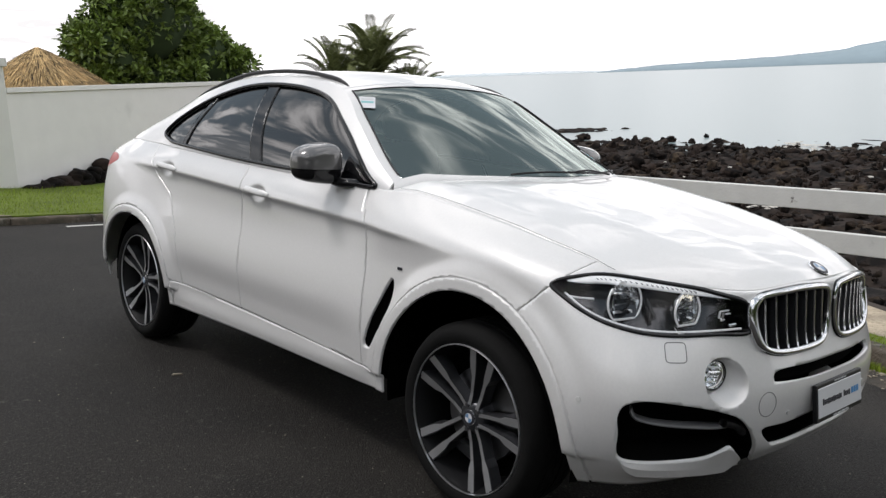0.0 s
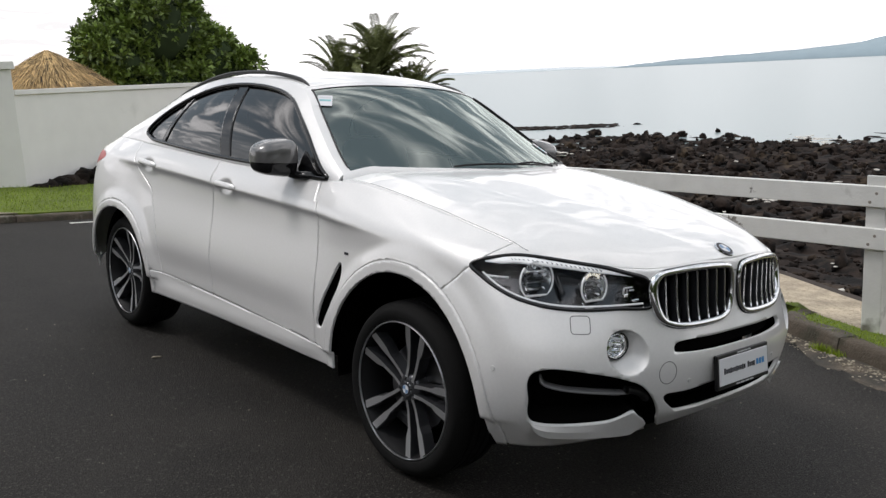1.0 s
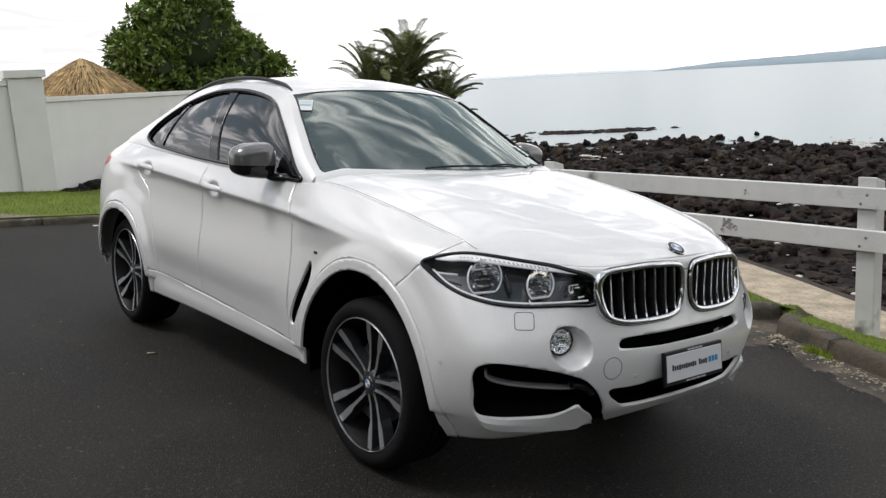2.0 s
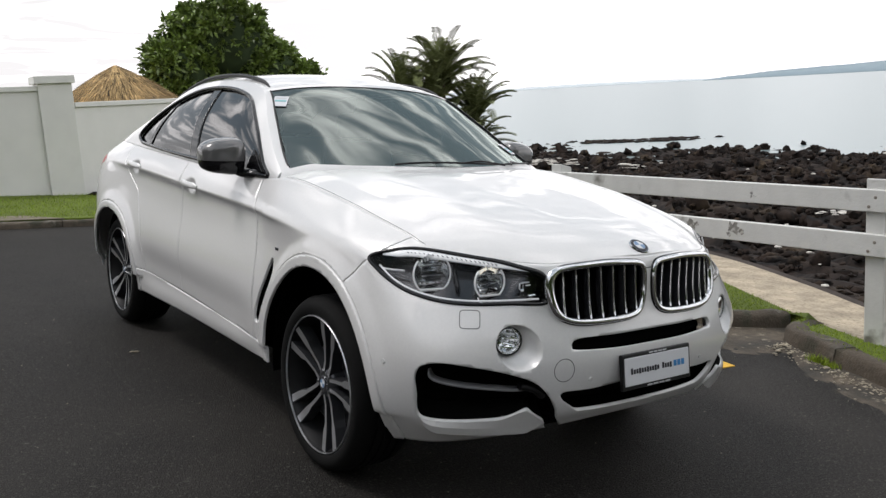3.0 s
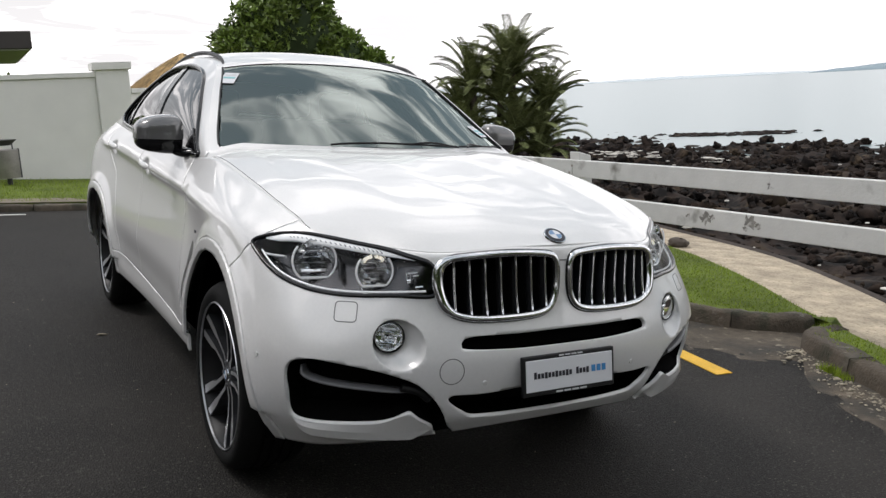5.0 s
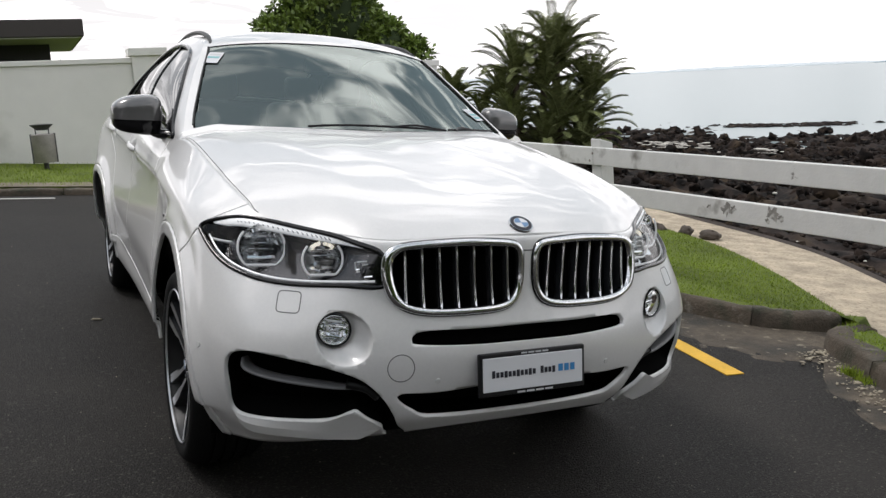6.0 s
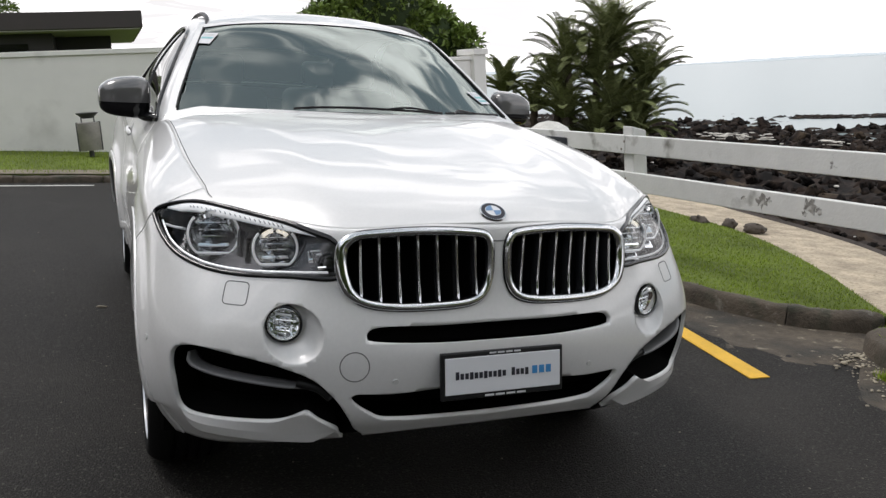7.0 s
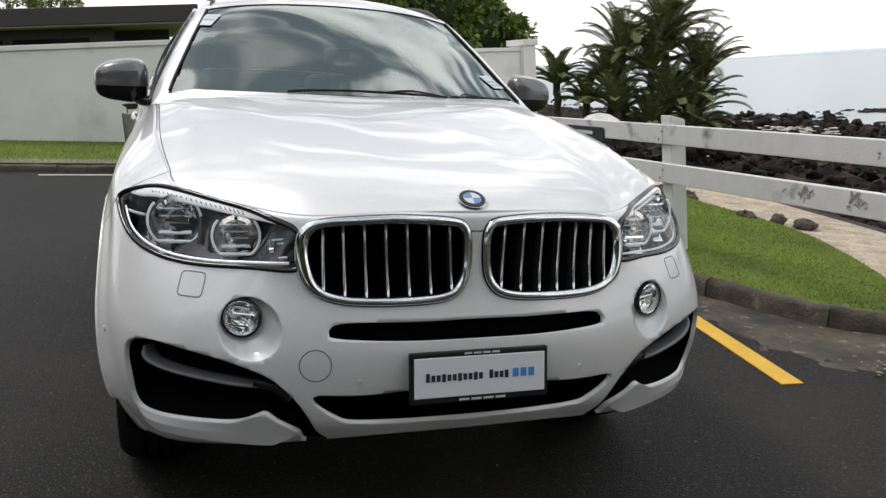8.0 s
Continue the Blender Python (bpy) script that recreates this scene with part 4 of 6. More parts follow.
for k, (x, y, h, lean, n, length) in enumerate(((10.80, 14.8, 2.30, (.05, 0), 40, 1.70), (9.95, 15.0, 1.95, (-.15, .1), 30, 1.45), (11.40, 14.4, 1.30, (.15, -.1), 36, 1.50), (10.5, 14.3, 0.75, (0, -.2), 34, 1.50), (11.10, 15.2, 1.95, (.10, .2), 34, 1.55), (9.55, 14.6, 0.70, (-.2, -.1), 24, 1.35), (10.4, 14.7, 1.55, (0, 0), 34, 1.55), (11.2, 14.3, 0.55, (.15, 0), 32, 1.45), (8.75, 16.4, 1.05, (0, 0), 26, 1.15), (9.15, 15.6, 0.55, (0, 0), 24, 1.10), (10.0, 14.2, 0.20, (0, -.1), 34, 1.35), (10.9, 14.1, 0.15, (.1, -.1), 34, 1.40), (9.7, 15.3, 1.15, (-.1, 0), 32, 1.40))):
    # the clump stands a little beyond the wall's end
    q = Matrix.Rotation(radians(0.5), 3, "Z") @ Vector((x + 0.76, y + 2.9, 0)) * 1.13
    palm(q.x - 0.76, q.y - 2.9, (-0.15 if k in (8, 9) else PZ) * 1.13 - 0.16, h * 1.13, lean, n, length * 0.99, 5 + k)

# ---- out-of-view trees: landward ones mirrored in windows, those behind camera added to block skylight ----
pm = [o for o in scene.objects if o.name == "palm_tree"][0]
for x, y, sc in ((-10.5, 2.4, 1.5), (-11.5, 5.2, 1.7), (-11, -1.2, 1.4), (-12, 8.5, 1.5)):
    copy_thing(pm, Matrix.Translation((x, y, 0.02 - 0.0898 * x + 0.0256 * y)) @ Matrix.Diagonal((sc, sc, sc, 1)))["label"] = "feather palm beside the forecourt"
near = [o for o in scene.objects if o.name == "tree"][0]
for x, y, sc, rz in ((-15, 1, 1.7, 40), (-17, 9, 1.9, 120), (-14, -9, 1.8, 200), (-5.2, -12, 1.9, 300), (3.6, -12.5, 2.0, 80), (-10, -12, 1.8, 20), (-0.8, -13, 1.8, 150), (8.5, -17, 1.8, 260), (-16, -4, 1.6, 90), (-16, 5, 1.6, 10)):
    copy_thing(near, Matrix.Translation((x, y, 0.02 - 0.0898 * x + 0.0256 * y)) @ Matrix.Rotation(radians(rz), 4, "Z") @ Matrix.Diagonal((sc, sc, sc, 1)))["label"] = "broad dark green tree added out of view beside the forecourt to block skylight"

# ---- house beyond the wall ----
hs = thing("house", "dark flat-roofed house with a deep overhanging fascia", "house")
upright("roof", -16, 0.70, 29.0, 38, 3.58, 4.16, FASCIA, hs, 0.02)
upright("soffit", -15.9, 0.60, 29.1, 37.9, 3.54, 3.576, SOFFIT, hs, 0.0)
upright("wall", -15.5, -2.30, 30.2, 37.5, 0.2, 3.538, DARKWALL, hs, 0.01)
upright("side_wall", -2.296, -0.35, 32.5, 37.5, 0.2, 3.538, DARKWALL, hs, 0.01)
for x in (-14, -11.2, -8.4, -5.6):
    wn = upright("window", x, x + 2.5, 30.16, 30.198, 0.9, 3.2, GLOSSB, hs, 0.0)
    upright("window_frame", x - .05, x, 30.13, 30.198, 0.85, 3.25, FASCIA, wn, 0.0)
V, F = leaf_cloud([(-1.2, 28.4, 2.10), (-0.2, 28.4, 2.1), (.6, 28.6, 2.0), (-2.2, 28.4, 2.05), (-7.5, 44, 5.6), (-5.6, 44, 5.2), (-6.5, 44.5, 6.0)], [(.7, .5, .5)] * 4 + [(1.4, 1, 1.3)] * 3, 900, 0.2, seed=5)
joined("hedge", [(V, F)], LEAF, "dark green shrubs beside the house", "shrubs")
# white garden umbrella far behind the fence
bm = bmesh.new()
rows = [[bm.verts.new((r * math.cos(a), r * math.sin(a), z)) for a in np.arange(16) * math.tau / 16] for r, z in ((0.01, 0.36), (0.22, 0.32), (0.42, 0.20), (0.55, 0.0))]
for a, b in zip(rows, rows[1:]):
    for k in range(16):
        bm.faces.new((a[k], a[(k + 1) % 16], b[(k + 1) % 16], b[k]))
um = thing("sunshade", "white domed sunshade on a pole beyond the fence", "sunshade", Matrix.Translation((8.0, 13.2, -0.05)))
part("canopy", bm, WORNWHITE, um, smooth=True)
v, f = tube([(0, 0, -1.2), (0, 0, 0.34)], 0.02, 8)
mesh("pole", v, f, BARK, um)


# ---- the car: nose to -y, front axle at y = 0 ----
car = thing("car", "glossy pearl white coupe SUV parked on dark asphalt", "car", SLOPE @ Matrix.Diagonal((0.988, 1, 1, 1)))
AXLES, HUBZ = (0.0, 2.933), 0.365

def rail(*p):
    return np.array(p, float).reshape(-1, 3)

# Rails run from the middle of the nose round the corner and along the flank to the middle of the tail.
R0 = rail((0,-.885,.375),(.20,-.882,.375),(.42,-.845,.36),(.60,-.755,.328),(.765,-.635,.300),(.862,-.500,.290),(.918,-.36,.275),(.922,0,.26),(.93,.45,.328),(.92,.75,.326),(.915,1.6,.318),(.925,2.4,.302),(.95,2.93,.30),(.95,3.4,.32),(.88,3.70,.36),(.60,3.85,.38),(0,3.90,.38))
R1 = rail((0,-.930,.45),(.20,-.925,.45),(.42,-.900,.45),(.63,-.828,.44),(.826,-.701,.43),(.925,-.534,.43),(.944,-.36,.44),(.942,0,.44),(.935,.5,.43),(.94,.75,.42),(.935,1.6,.45),(.945,2.4,.46),(.985,2.93,.46),(.98,3.4,.48),(.90,3.74,.50),(.62,3.90,.50),(0,3.93,.50))
R2 = rail((0,-.958,.62),(.20,-.952,.62),(.42,-.915,.62),(.64,-.838,.62),(.836,-.716,.62),(.938,-.554,.63),(.957,-.36,.65),(.953,0,.66),(.945,.5,.66),(.953,.75,.66),(.945,1.6,.68),(.955,2.4,.70),(.992,2.93,.72),(.985,3.4,.74),(.90,3.75,.78),(.62,3.92,.80),(0,3.96,.80))
R3 = rail((0,-.915,.79),(.20,-.905,.79),(.44,-.858,.80),(.637,-.768,.80),(.816,-.636,.80),(.911,-.484,.82),(.940,-.31,.86),(.942,0,.88),(.940,.5,.87),(.943,.75,.87),(.935,1.6,.88),(.945,2.4,.90),(.98,2.93,.94),(.965,3.4,.96),(.87,3.75,.98),(.60,3.90,1.0),(0,3.93,1.0))
R4 = rail((0,-.900,.950),(.20,-.890,.952),(.44,-.830,.940),(.62,-.675,.945),(.775,-.525,.962),(.87,-.40,.968),(.918,-.23,.985),(.930,0,1.000),(.925,.5,1.022),(.915,.72,1.030),(.918,1.6,1.06),(.922,2.4,1.095),(.94,2.93,1.11),(.91,3.4,1.12),(.82,3.75,1.13),(.55,3.87,1.14),(0,3.90,1.14))
R5 = rail((0,-.882,.976),(.20,-.871,.975),(.44,-.810,.958),(.612,-.656,.970),(.75,-.509,1.001),(.775,-.40,1.033),(.797,-.20,1.074),(.808,0,1.110),(.815,.45,1.166),(.836,.76,1.160),(.855,1.6,1.175),(.855,2.4,1.205),(.83,2.93,1.225),(.795,3.35,1.23),(.70,3.68,1.215),(.45,3.80,1.21),(0,3.83,1.21))
RAILS = np.stack([R0, R1, R2, R3, R4, R5], 1)
RAILS[13:, :, 1] = 3.3 + (RAILS[13:, :, 1] - 3.3) * 0.88
RAILS[13:15, :, 0] -= np.array((0.015, 0.06))[:, None]
R5 = RAILS[:, 5]; R2 = RAILS[:, 2]
seg = np.linalg.norm(np.diff(R2, axis=0), axis=1)
KS = np.concatenate([k + np.arange(max(3, int(round(d / 0.0125)))) / max(3, int(round(d / 0.0125))) for k, d in enumerate(seg)] + [[16.0]])
cross = spline(RAILS, KS)
belt = Sheet(np.stack([spline(r, np.linspace(0, 5, 72)) for r in cross]))
belt.N *= -1 if belt.N[200, 30, 0] < 0 else 1

# Swage line along the doors, hollow below it; flared wheel-arch mouldings; recesses of the door handles.
P = belt.P
X, Y, Z = P[..., 0].copy(), P[..., 1].copy(), P[..., 2].copy()
zc = np.interp(Y, (-0.1, 0.669, 1.6, 2.6, 3.3), (0.965, 1.015, 1.052, 1.09, 1.12))
dz = zc - Z
P[..., 0] -= np.where(dz > 0, 0.030 * (1 - np.exp(-dz / 0.022)) * smooth(0.50, 0.10, dz), 0.0) * smooth(0.02, 0.6, Y) * smooth(3.25, 2.6, Y) * (X > 0.6)
low = smooth(0.66, 0.50, Z) * smooth(0.34, 0.44, Z) * smooth(0.55, 0.9, Y) * smooth(2.55, 2.2, Y)
P[..., 0] -= 0.016 * low
for ya, ro in zip(AXLES, (0.537, 0.480)):
    rr = np.hypot(Y - ya, Z - HUBZ) - ro
    P[..., 0] += (X > 0.8) * 0.004 * smooth(0.006, -0.002, rr)
    P[..., 0] += (X > 0.8) * 0.018 * smooth(0.075, 0.0, rr) * (Z > 0.4)
for hy, hz in ((1.56, 1.062), (2.56, 1.105)):
    P[..., 0] -= (X > 0.6) * 0.022 * smooth(1.15, 0.35, np.hypot((Y - hy) / 0.085, (Z - hz + 0.006) / 0.040))
belt.renorm()
belt.N *= -1 if belt.N[200, 30, 0] < 0 else 1
X, Y, Z = P[..., 0], P[..., 1], P[..., 2]
CELL = 0.0125

def outline(sheet, pts, per=6):
    return loop_spline(sheet.locate(pts), per)

def poly3(sheet, uv, off=0.0):
    p, n = sheet.at(uv)
    return p + n * off, n

KIDNEY = [(.452,-.84,.885),(.438,-.84,.925),(.39,-.86,.948),(.25,-.88,.957),(.082,-.90,.954),(.036,-.90,.938),(.026,-.90,.88),(.036,-.90,.80),(.080,-.90,.757),(.20,-.89,.743),(.345,-.88,.749),(.418,-.86,.775),(.446,-.85,.825)]
LAMP = [(.912,-.355,.946),(.865,-.40,.972),(.77,-.50,.988),(.64,-.63,.966),(.53,-.75,.945),(.468,-.82,.925),(.462,-.845,.88),(.465,-.85,.828),(.58,-.79,.824),(.70,-.70,.811),(.80,-.60,.819),(.868,-.50,.857),(.90,-.40,.91)]
LAMP_K = 4
SIDE_IN = [(.893, -.655, .50), (.897, -.65, .56), (.889, -.662, .602), (.860, -.693, .621), (.81, -.73, .624), (.70, -.79, .606), (.60, -.84, .582), (.53, -.87, .553), (.475, -.89, .50), (.440, -.90, .44), (.415, -.89, .38), (.39, -.88, .31), (.425, -.86, .29), (.448, -.86, .345), (.457, -.86, .382), (.478, -.86, .405), (.510, -.85, .435), (.537, -.845, .459), (.556, -.835, .455), (.59, -.82, .435), (.64, -.80, .418), (.74, -.75, .408), (.845, -.68, .402), (.877, -.655, .413), (.890, -.65, .45)]
LOW_IN = [(.43,-.90,.507),(.30,-.92,.512),(.0,-.94,.53),(-.30,-.92,.512),(-.43,-.90,.507),(-.375,-.90,.45),(-.30,-.90,.425),(0,-.92,.412),(.30,-.90,.425),(.375,-.90,.45)]
UP_IN = [(.395,-.92,.682),(.33,-.92,.702),(0,-.95,.706),(-.33,-.92,.702),(-.395,-.92,.682),(-.35,-.92,.658),(0,-.95,.652),(.35,-.92,.658)]

def half_outline(sheet, pts, per=6):
    """An outline that crosses the middle: its points with x below zero are folded onto grid rows below zero."""
    a = np.asarray(pts, float)
    uv = sheet.locate(np.abs(a) * (1, 0, 0) + a * (0, 1, 1))
    uv[:, 0] *= np.where(a[:, 0] < 0, -1, 1)
    return loop_spline(uv, per)

kid = outline(belt, KIDNEY)
lamp = outline(belt, LAMP)
side_in = outline(belt, SIDE_IN)
low_in = half_outline(belt, LOW_IN)
up_in = half_outline(belt, UP_IN)
D_kid, D_lamp, D_side, D_low, D_up = (belt.hole(o) for o in (kid, lamp, side_in, low_in, up_in))
D_fog = (np.hypot(X - 0.584, Z - 0.676) - 0.078) / CELL + 99 * (Y > -0.5)
arch = [(np.hypot(Y - ya, Z - HUBZ) - r) / CELL for ya, r in zip(AXLES, (0.488, 0.432))]
rings = [(np.hypot(Y - ya, Z - HUBZ) - r) / CELL for ya, r in zip(AXLES, (0.537, 0.480))]
far = X < 0.80
arch = [np.where(far, 99, a) for a in arch]
rings = [np.where(far, 99, a) for a in rings]
GAP = 0.0026 / CELL
g_front = (Y - np.interp(Z, (.3, .41, .8, 1.02, 1.14), (.66, .632, .645, .672, .742))) / CELL
g_mid = (Y - np.interp(Z, (.3, .6, 1.0, 1.2), (1.69, 1.70, 1.72, 1.72))) / CELL
g_back = (Y - np.interp(Z, (.40, .55, .75, .95, 1.05, 1.25), (2.33, 2.36, 2.42, 2.52, 2.68, 2.86))) / CELL
g_sill = (Z - np.interp(Y, (.45, .63, 1.6, 2.45), (.40, .413, .435, .455))) / CELL
g_sill = np.where((Y > 0.3) & (Y < 2.6), g_sill, 99)
# seam between bumper and wing: from the lamp's outer point down to the arch moulding
g_seam = ((Y + 0.36) * 0.95 + (Z - 0.946) * -1.0 * 0.0 - (0.946 - Z) * 0.9) / CELL
g_seam = np.where(X < 0.5, -99, g_seam)
rear_cut = (Y - 3.55) / CELL
m_ = lambda *a: np.minimum.reduce([np.broadcast_to(x, X.shape) for x in a])

FRONT = m_(D_kid, D_lamp, D_side, D_low, D_up, D_fog, rings[0] - GAP, -g_seam - GAP, (0.6 - Y) / CELL)
bumper = mesh("front_bumper", *belt.cut(FRONT, 0.014), PAINT, car)
def flank(name, D, material=PAINT, lip=0.012, off=0.0, label=""):
    v, f = belt.cut(D, lip, off, both=False)
    a = mesh(name, v, f, material, car, label)
    b = mesh(name, *mirrored(v, f), material, car, label)
    return a, b
VENT = [(.963, .458, .818), (.965, .494, .80), (.958, .546, .70), (.948, .606, .56), (.945, .618, .515), (.945, .588, .498), (.945, .552, .53), (.952, .496, .62), (.960, .458, .72)]
vent_uv = outline(belt, VENT)
D_vent = belt.hole(vent_uv)
flank("front_wing", m_(D_vent, D_lamp, g_seam - GAP, rings[0] - GAP, -g_front - GAP, g_sill - GAP))
flank("front_door", m_(g_front - GAP, -g_mid - GAP, g_sill - GAP, (1.4 - Z) * 99))
flank("rear_door", m_(g_mid - GAP, -g_back - GAP, g_sill - GAP, rings[1] - GAP))
flank("sill", m_(-g_sill - GAP, rings[0] - GAP, rings[1] - GAP, (Y - .2) / CELL, (2.7 - Y) / CELL))
for k in (0, 1):
    flank("arch_moulding", m_(arch[k], -rings[k] - GAP, np.where(Y > 3.1, (Z - 0.43) / CELL, 99)), off=0.002)
TAIL = [(.93,3.27,1.10),(.90,3.36,1.135),(.82,3.60,1.135),(.62,3.72,1.12),(.56,3.75,1.06),(.62,3.75,1.0),(.80,3.66,.99),(.91,3.42,1.05)]
D_tail = belt.hole(outline(belt, TAIL))
flank("rear_quarter", m_(g_back - GAP, rings[1] - GAP, -rear_cut, D_tail, np.where(Y < 2.75, g_sill - GAP, 99)))
mesh("rear_bumper", *belt.cut(m_(rear_cut, D_tail, rings[1] - GAP), 0.012), PAINT, car)
flank("tail_lamp", m_(-D_tail), REDLENS, 0.03)

# dark channel behind the shut lines
lines = [np.where((X > 0.6) & (Y > 0.2), g, 99) for g in (g_front, g_mid)]
lines += [np.where((X > 0.6) & (Y > -0.45) & (Y < 0.2), g_seam, 99), g_sill]
chan = 1.2 - np.minimum.reduce([np.abs(g) for g in lines])
mesh("shut_line_channel", *belt.cut(m_(chan, arch[0] - 1, arch[1] - 1, D_lamp - 0.5, D_vent - 1), 0, off=-0.009), MATT, car)

for k in (0, 1):
    mesh("arch_joint", *belt.cut(m_(2.0 - np.abs(rings[k]), D_lamp - 0.5, D_vent - 1), 0, off=-0.006), PAINT, car)

# ---- bonnet ----
def coons(A, B, C, D, nu, nv):
    """A(s) front, B(s) back, C(t) inner, D(t) outer edge, each an array of points; grid P[s, t]."""
    s = np.linspace(0, 1, nu)[:, None, None]; t = np.linspace(0, 1, nv)[None, :, None]
    A, B = (spline(x, np.linspace(0, len(x) - 1, nu)) for x in (A, B))
    C, D = (spline(x, np.linspace(0, len(x) - 1, nv)) for x in (C, D))
    return ((1 - t) * A[:, None] + t * B[:, None] + (1 - s) * C[None] + s * D[None]
            - ((1 - s) * (1 - t) * A[0] + s * (1 - t) * A[-1] + (1 - s) * t * B[0] + s * t * B[-1]))

def even(P, k):
    """Lets a half sheet cross the middle plane without a crease: even curves up to column k."""
    x = P[k, :, 0]
    for c in (1, 2):
        sl = (P[k + 1, :, c] - P[k - 1, :, c]) / (P[k + 1, :, 0] - P[k - 1, :, 0])
        b = sl / (2 * x)
        P[:k, :, c] = P[k, :, c] - b * x ** 2 + b * P[:k, :, 0] ** 2
    return P

F5 = spline(R5, np.linspace(0, 4, 24))
S5 = spline(R5, np.linspace(4, 8.55, 30))
COWL = spline(rail((0, .33, 1.222), (.25, .36, 1.220), (.5, .45, 1.213), (.70, .555, 1.198), (0, 0, 0))[:4], np.linspace(0, 3, 12))
COWL = np.vstack([COWL, S5[-1:]])
MIDH = rail((0, -.882, .976), (0, -.79, 1.025), (0, -.62, 1.078), (0, -.3, 1.137), (0, 0, 1.180), (0, .33, 1.222))
hood = Sheet(even(coons(F5, COWL, MIDH, S5, 90, 120), 22))
HP = hood.P
s_, t_ = np.meshgrid(np.linspace(0, 1, 90), np.linspace(0, 1, 120), indexing="ij")
ridge = np.interp(t_, (0, 0.15, 1), (0.52, 0.50, 0.62))
edge = np.sin(np.pi * np.clip(t_, 0, 1)) ** 0.7
HP[..., 2] += 0.007 * edge * np.exp(-((s_ - ridge) / np.where(s_ < ridge, 0.12, 0.25)) ** 2)
HP[..., 2] += 0.012 * edge * np.sin(np.pi * s_ ** 1.3) * smooth(0, 0.25, s_)
hood.renorm()
hood.N *= 1 if hood.N[40, 60, 2] > 0 else -1
IH, JH = np.meshgrid(np.arange(90.0), np.arange(120.0), indexing="ij")
bonnet = mesh("bonnet", *hood.cut(np.minimum(np.minimum(JH + 1, 200), (89 - IH) - 0.25), 0.012), PAINT, car)

# shut line between bonnet and wings
e_ = hood.P[88, 4:118]; en_ = hood.N[88, 4:118]
for sx in (1, -1):
    mesh("bonnet_seam", *tube((e_ - en_ * 0.0012) * (sx, 1, 1), 0.0024, 6, ups=en_ * (sx, 1, 1), flat=(0.9, 0.7)), MATT, bonnet)

# ---- cabin shell ----
CANT = rail((.803, .62, 1.190), (.765, .79, 1.285), (.692, 1.02, 1.433), (.600, 1.275, 1.584), (.574, 1.58, 1.634), (.570, 1.95, 1.646), (.565, 2.35, 1.624), (.572, 2.75, 1.545), (.60, 3.10, 1.425), (.628, 3.40, 1.308), (.640, 3.634, 1.215))
BELTL = spline(R5, np.linspace(8.55, 14, 40))
nu, nv = 260, 60
cant = spline(CANT, np.linspace(0, len(CANT) - 1, nu))
yb = np.linspace(0, 1, nu)
blt = np.stack([np.interp(cant[:, 1], BELTL[:, 1], BELTL[:, k]) for k in range(3)], 1)
tt = np.linspace(0, 1, nv)[None, :, None]
G = blt[:, None] * (1 - tt) + cant[:, None] * tt
wid = np.linalg.norm(cant - blt, axis=1)[:, None]
G[..., 0] += 0.10 * wid * np.sin(np.pi * tt[..., 0]) ** 1.0
glasshouse = Sheet(G)
glasshouse.N *= 1 if glasshouse.N[130, 30, 0] > 0 else -1
GX, GY, GZ = G[..., 0], G[..., 1], G[..., 2]
DLO = [(.81, .718, 1.157), (.80, 1.2, 1.176), (.82, 1.6, 1.188), (.82, 2.1, 1.205), (.81, 2.6, 1.228), (.79, 2.72, 1.238), (.775, 2.81, 1.262), (.76, 2.80, 1.305), (.73, 2.70, 1.395), (.67, 2.52, 1.480), (.63, 2.27, 1.553), (.61, 2.0, 1.586), (.62, 1.63, 1.586), (.64, 1.375, 1.545), (.68, 1.19, 1.455), (.74, .985, 1.328), (.785, .815, 1.213)]
dlo = outline(glasshouse, DLO, 8)
D_dlo = glasshouse.hole(dlo)
v, f = glasshouse.cut(D_dlo, 0.014, both=False)
for vv, ff in ((v, f), mirrored(v, f)):
    mesh("side_frame", vv, ff, PAINT, car)
# panes: front door, rear door, quarter light, parted by the dark pillars
bp = (GY - np.interp(GZ, (1.17, 1.6), (1.675, 1.885)))
cp = (GY - np.interp(GZ, (1.2, 1.48), (2.53, 2.45)))
PANES = ((-bp - 0.050), np.minimum(bp - 0.050, -cp - 0.020), cp - 0.020)
for D in PANES:
    v, f = glasshouse.cut(np.minimum(-D_dlo, D * 60), 0.004, off=-0.010, both=False)
    for vv, ff in ((v, f), mirrored(v, f)):
        o = mesh("side_window", vv, ff, TINT, car, "dark tinted side glass")
for name, D in (("centre_pillar", 0.054 - np.abs(bp)), ("rear_pillar", 0.024 - np.abs(cp))):
    v, f = glasshouse.cut(np.minimum(-D_dlo, D * 60), 0.01, off=-0.004, both=False)
    for vv, ff in ((v, f), mirrored(v, f)):
        mesh(name, vv, ff, GLOSSB, car, "gloss black pillar cover")
p3, n3 = poly3(glasshouse, dlo, 0.002)
v, f = tube(p3, 0.011, 8, True, ups=n3)
for vv, ff in ((v, f), mirrored(v, f)):
    mesh("window_trim", vv, ff, GLOSSB, car, "gloss black window surround")

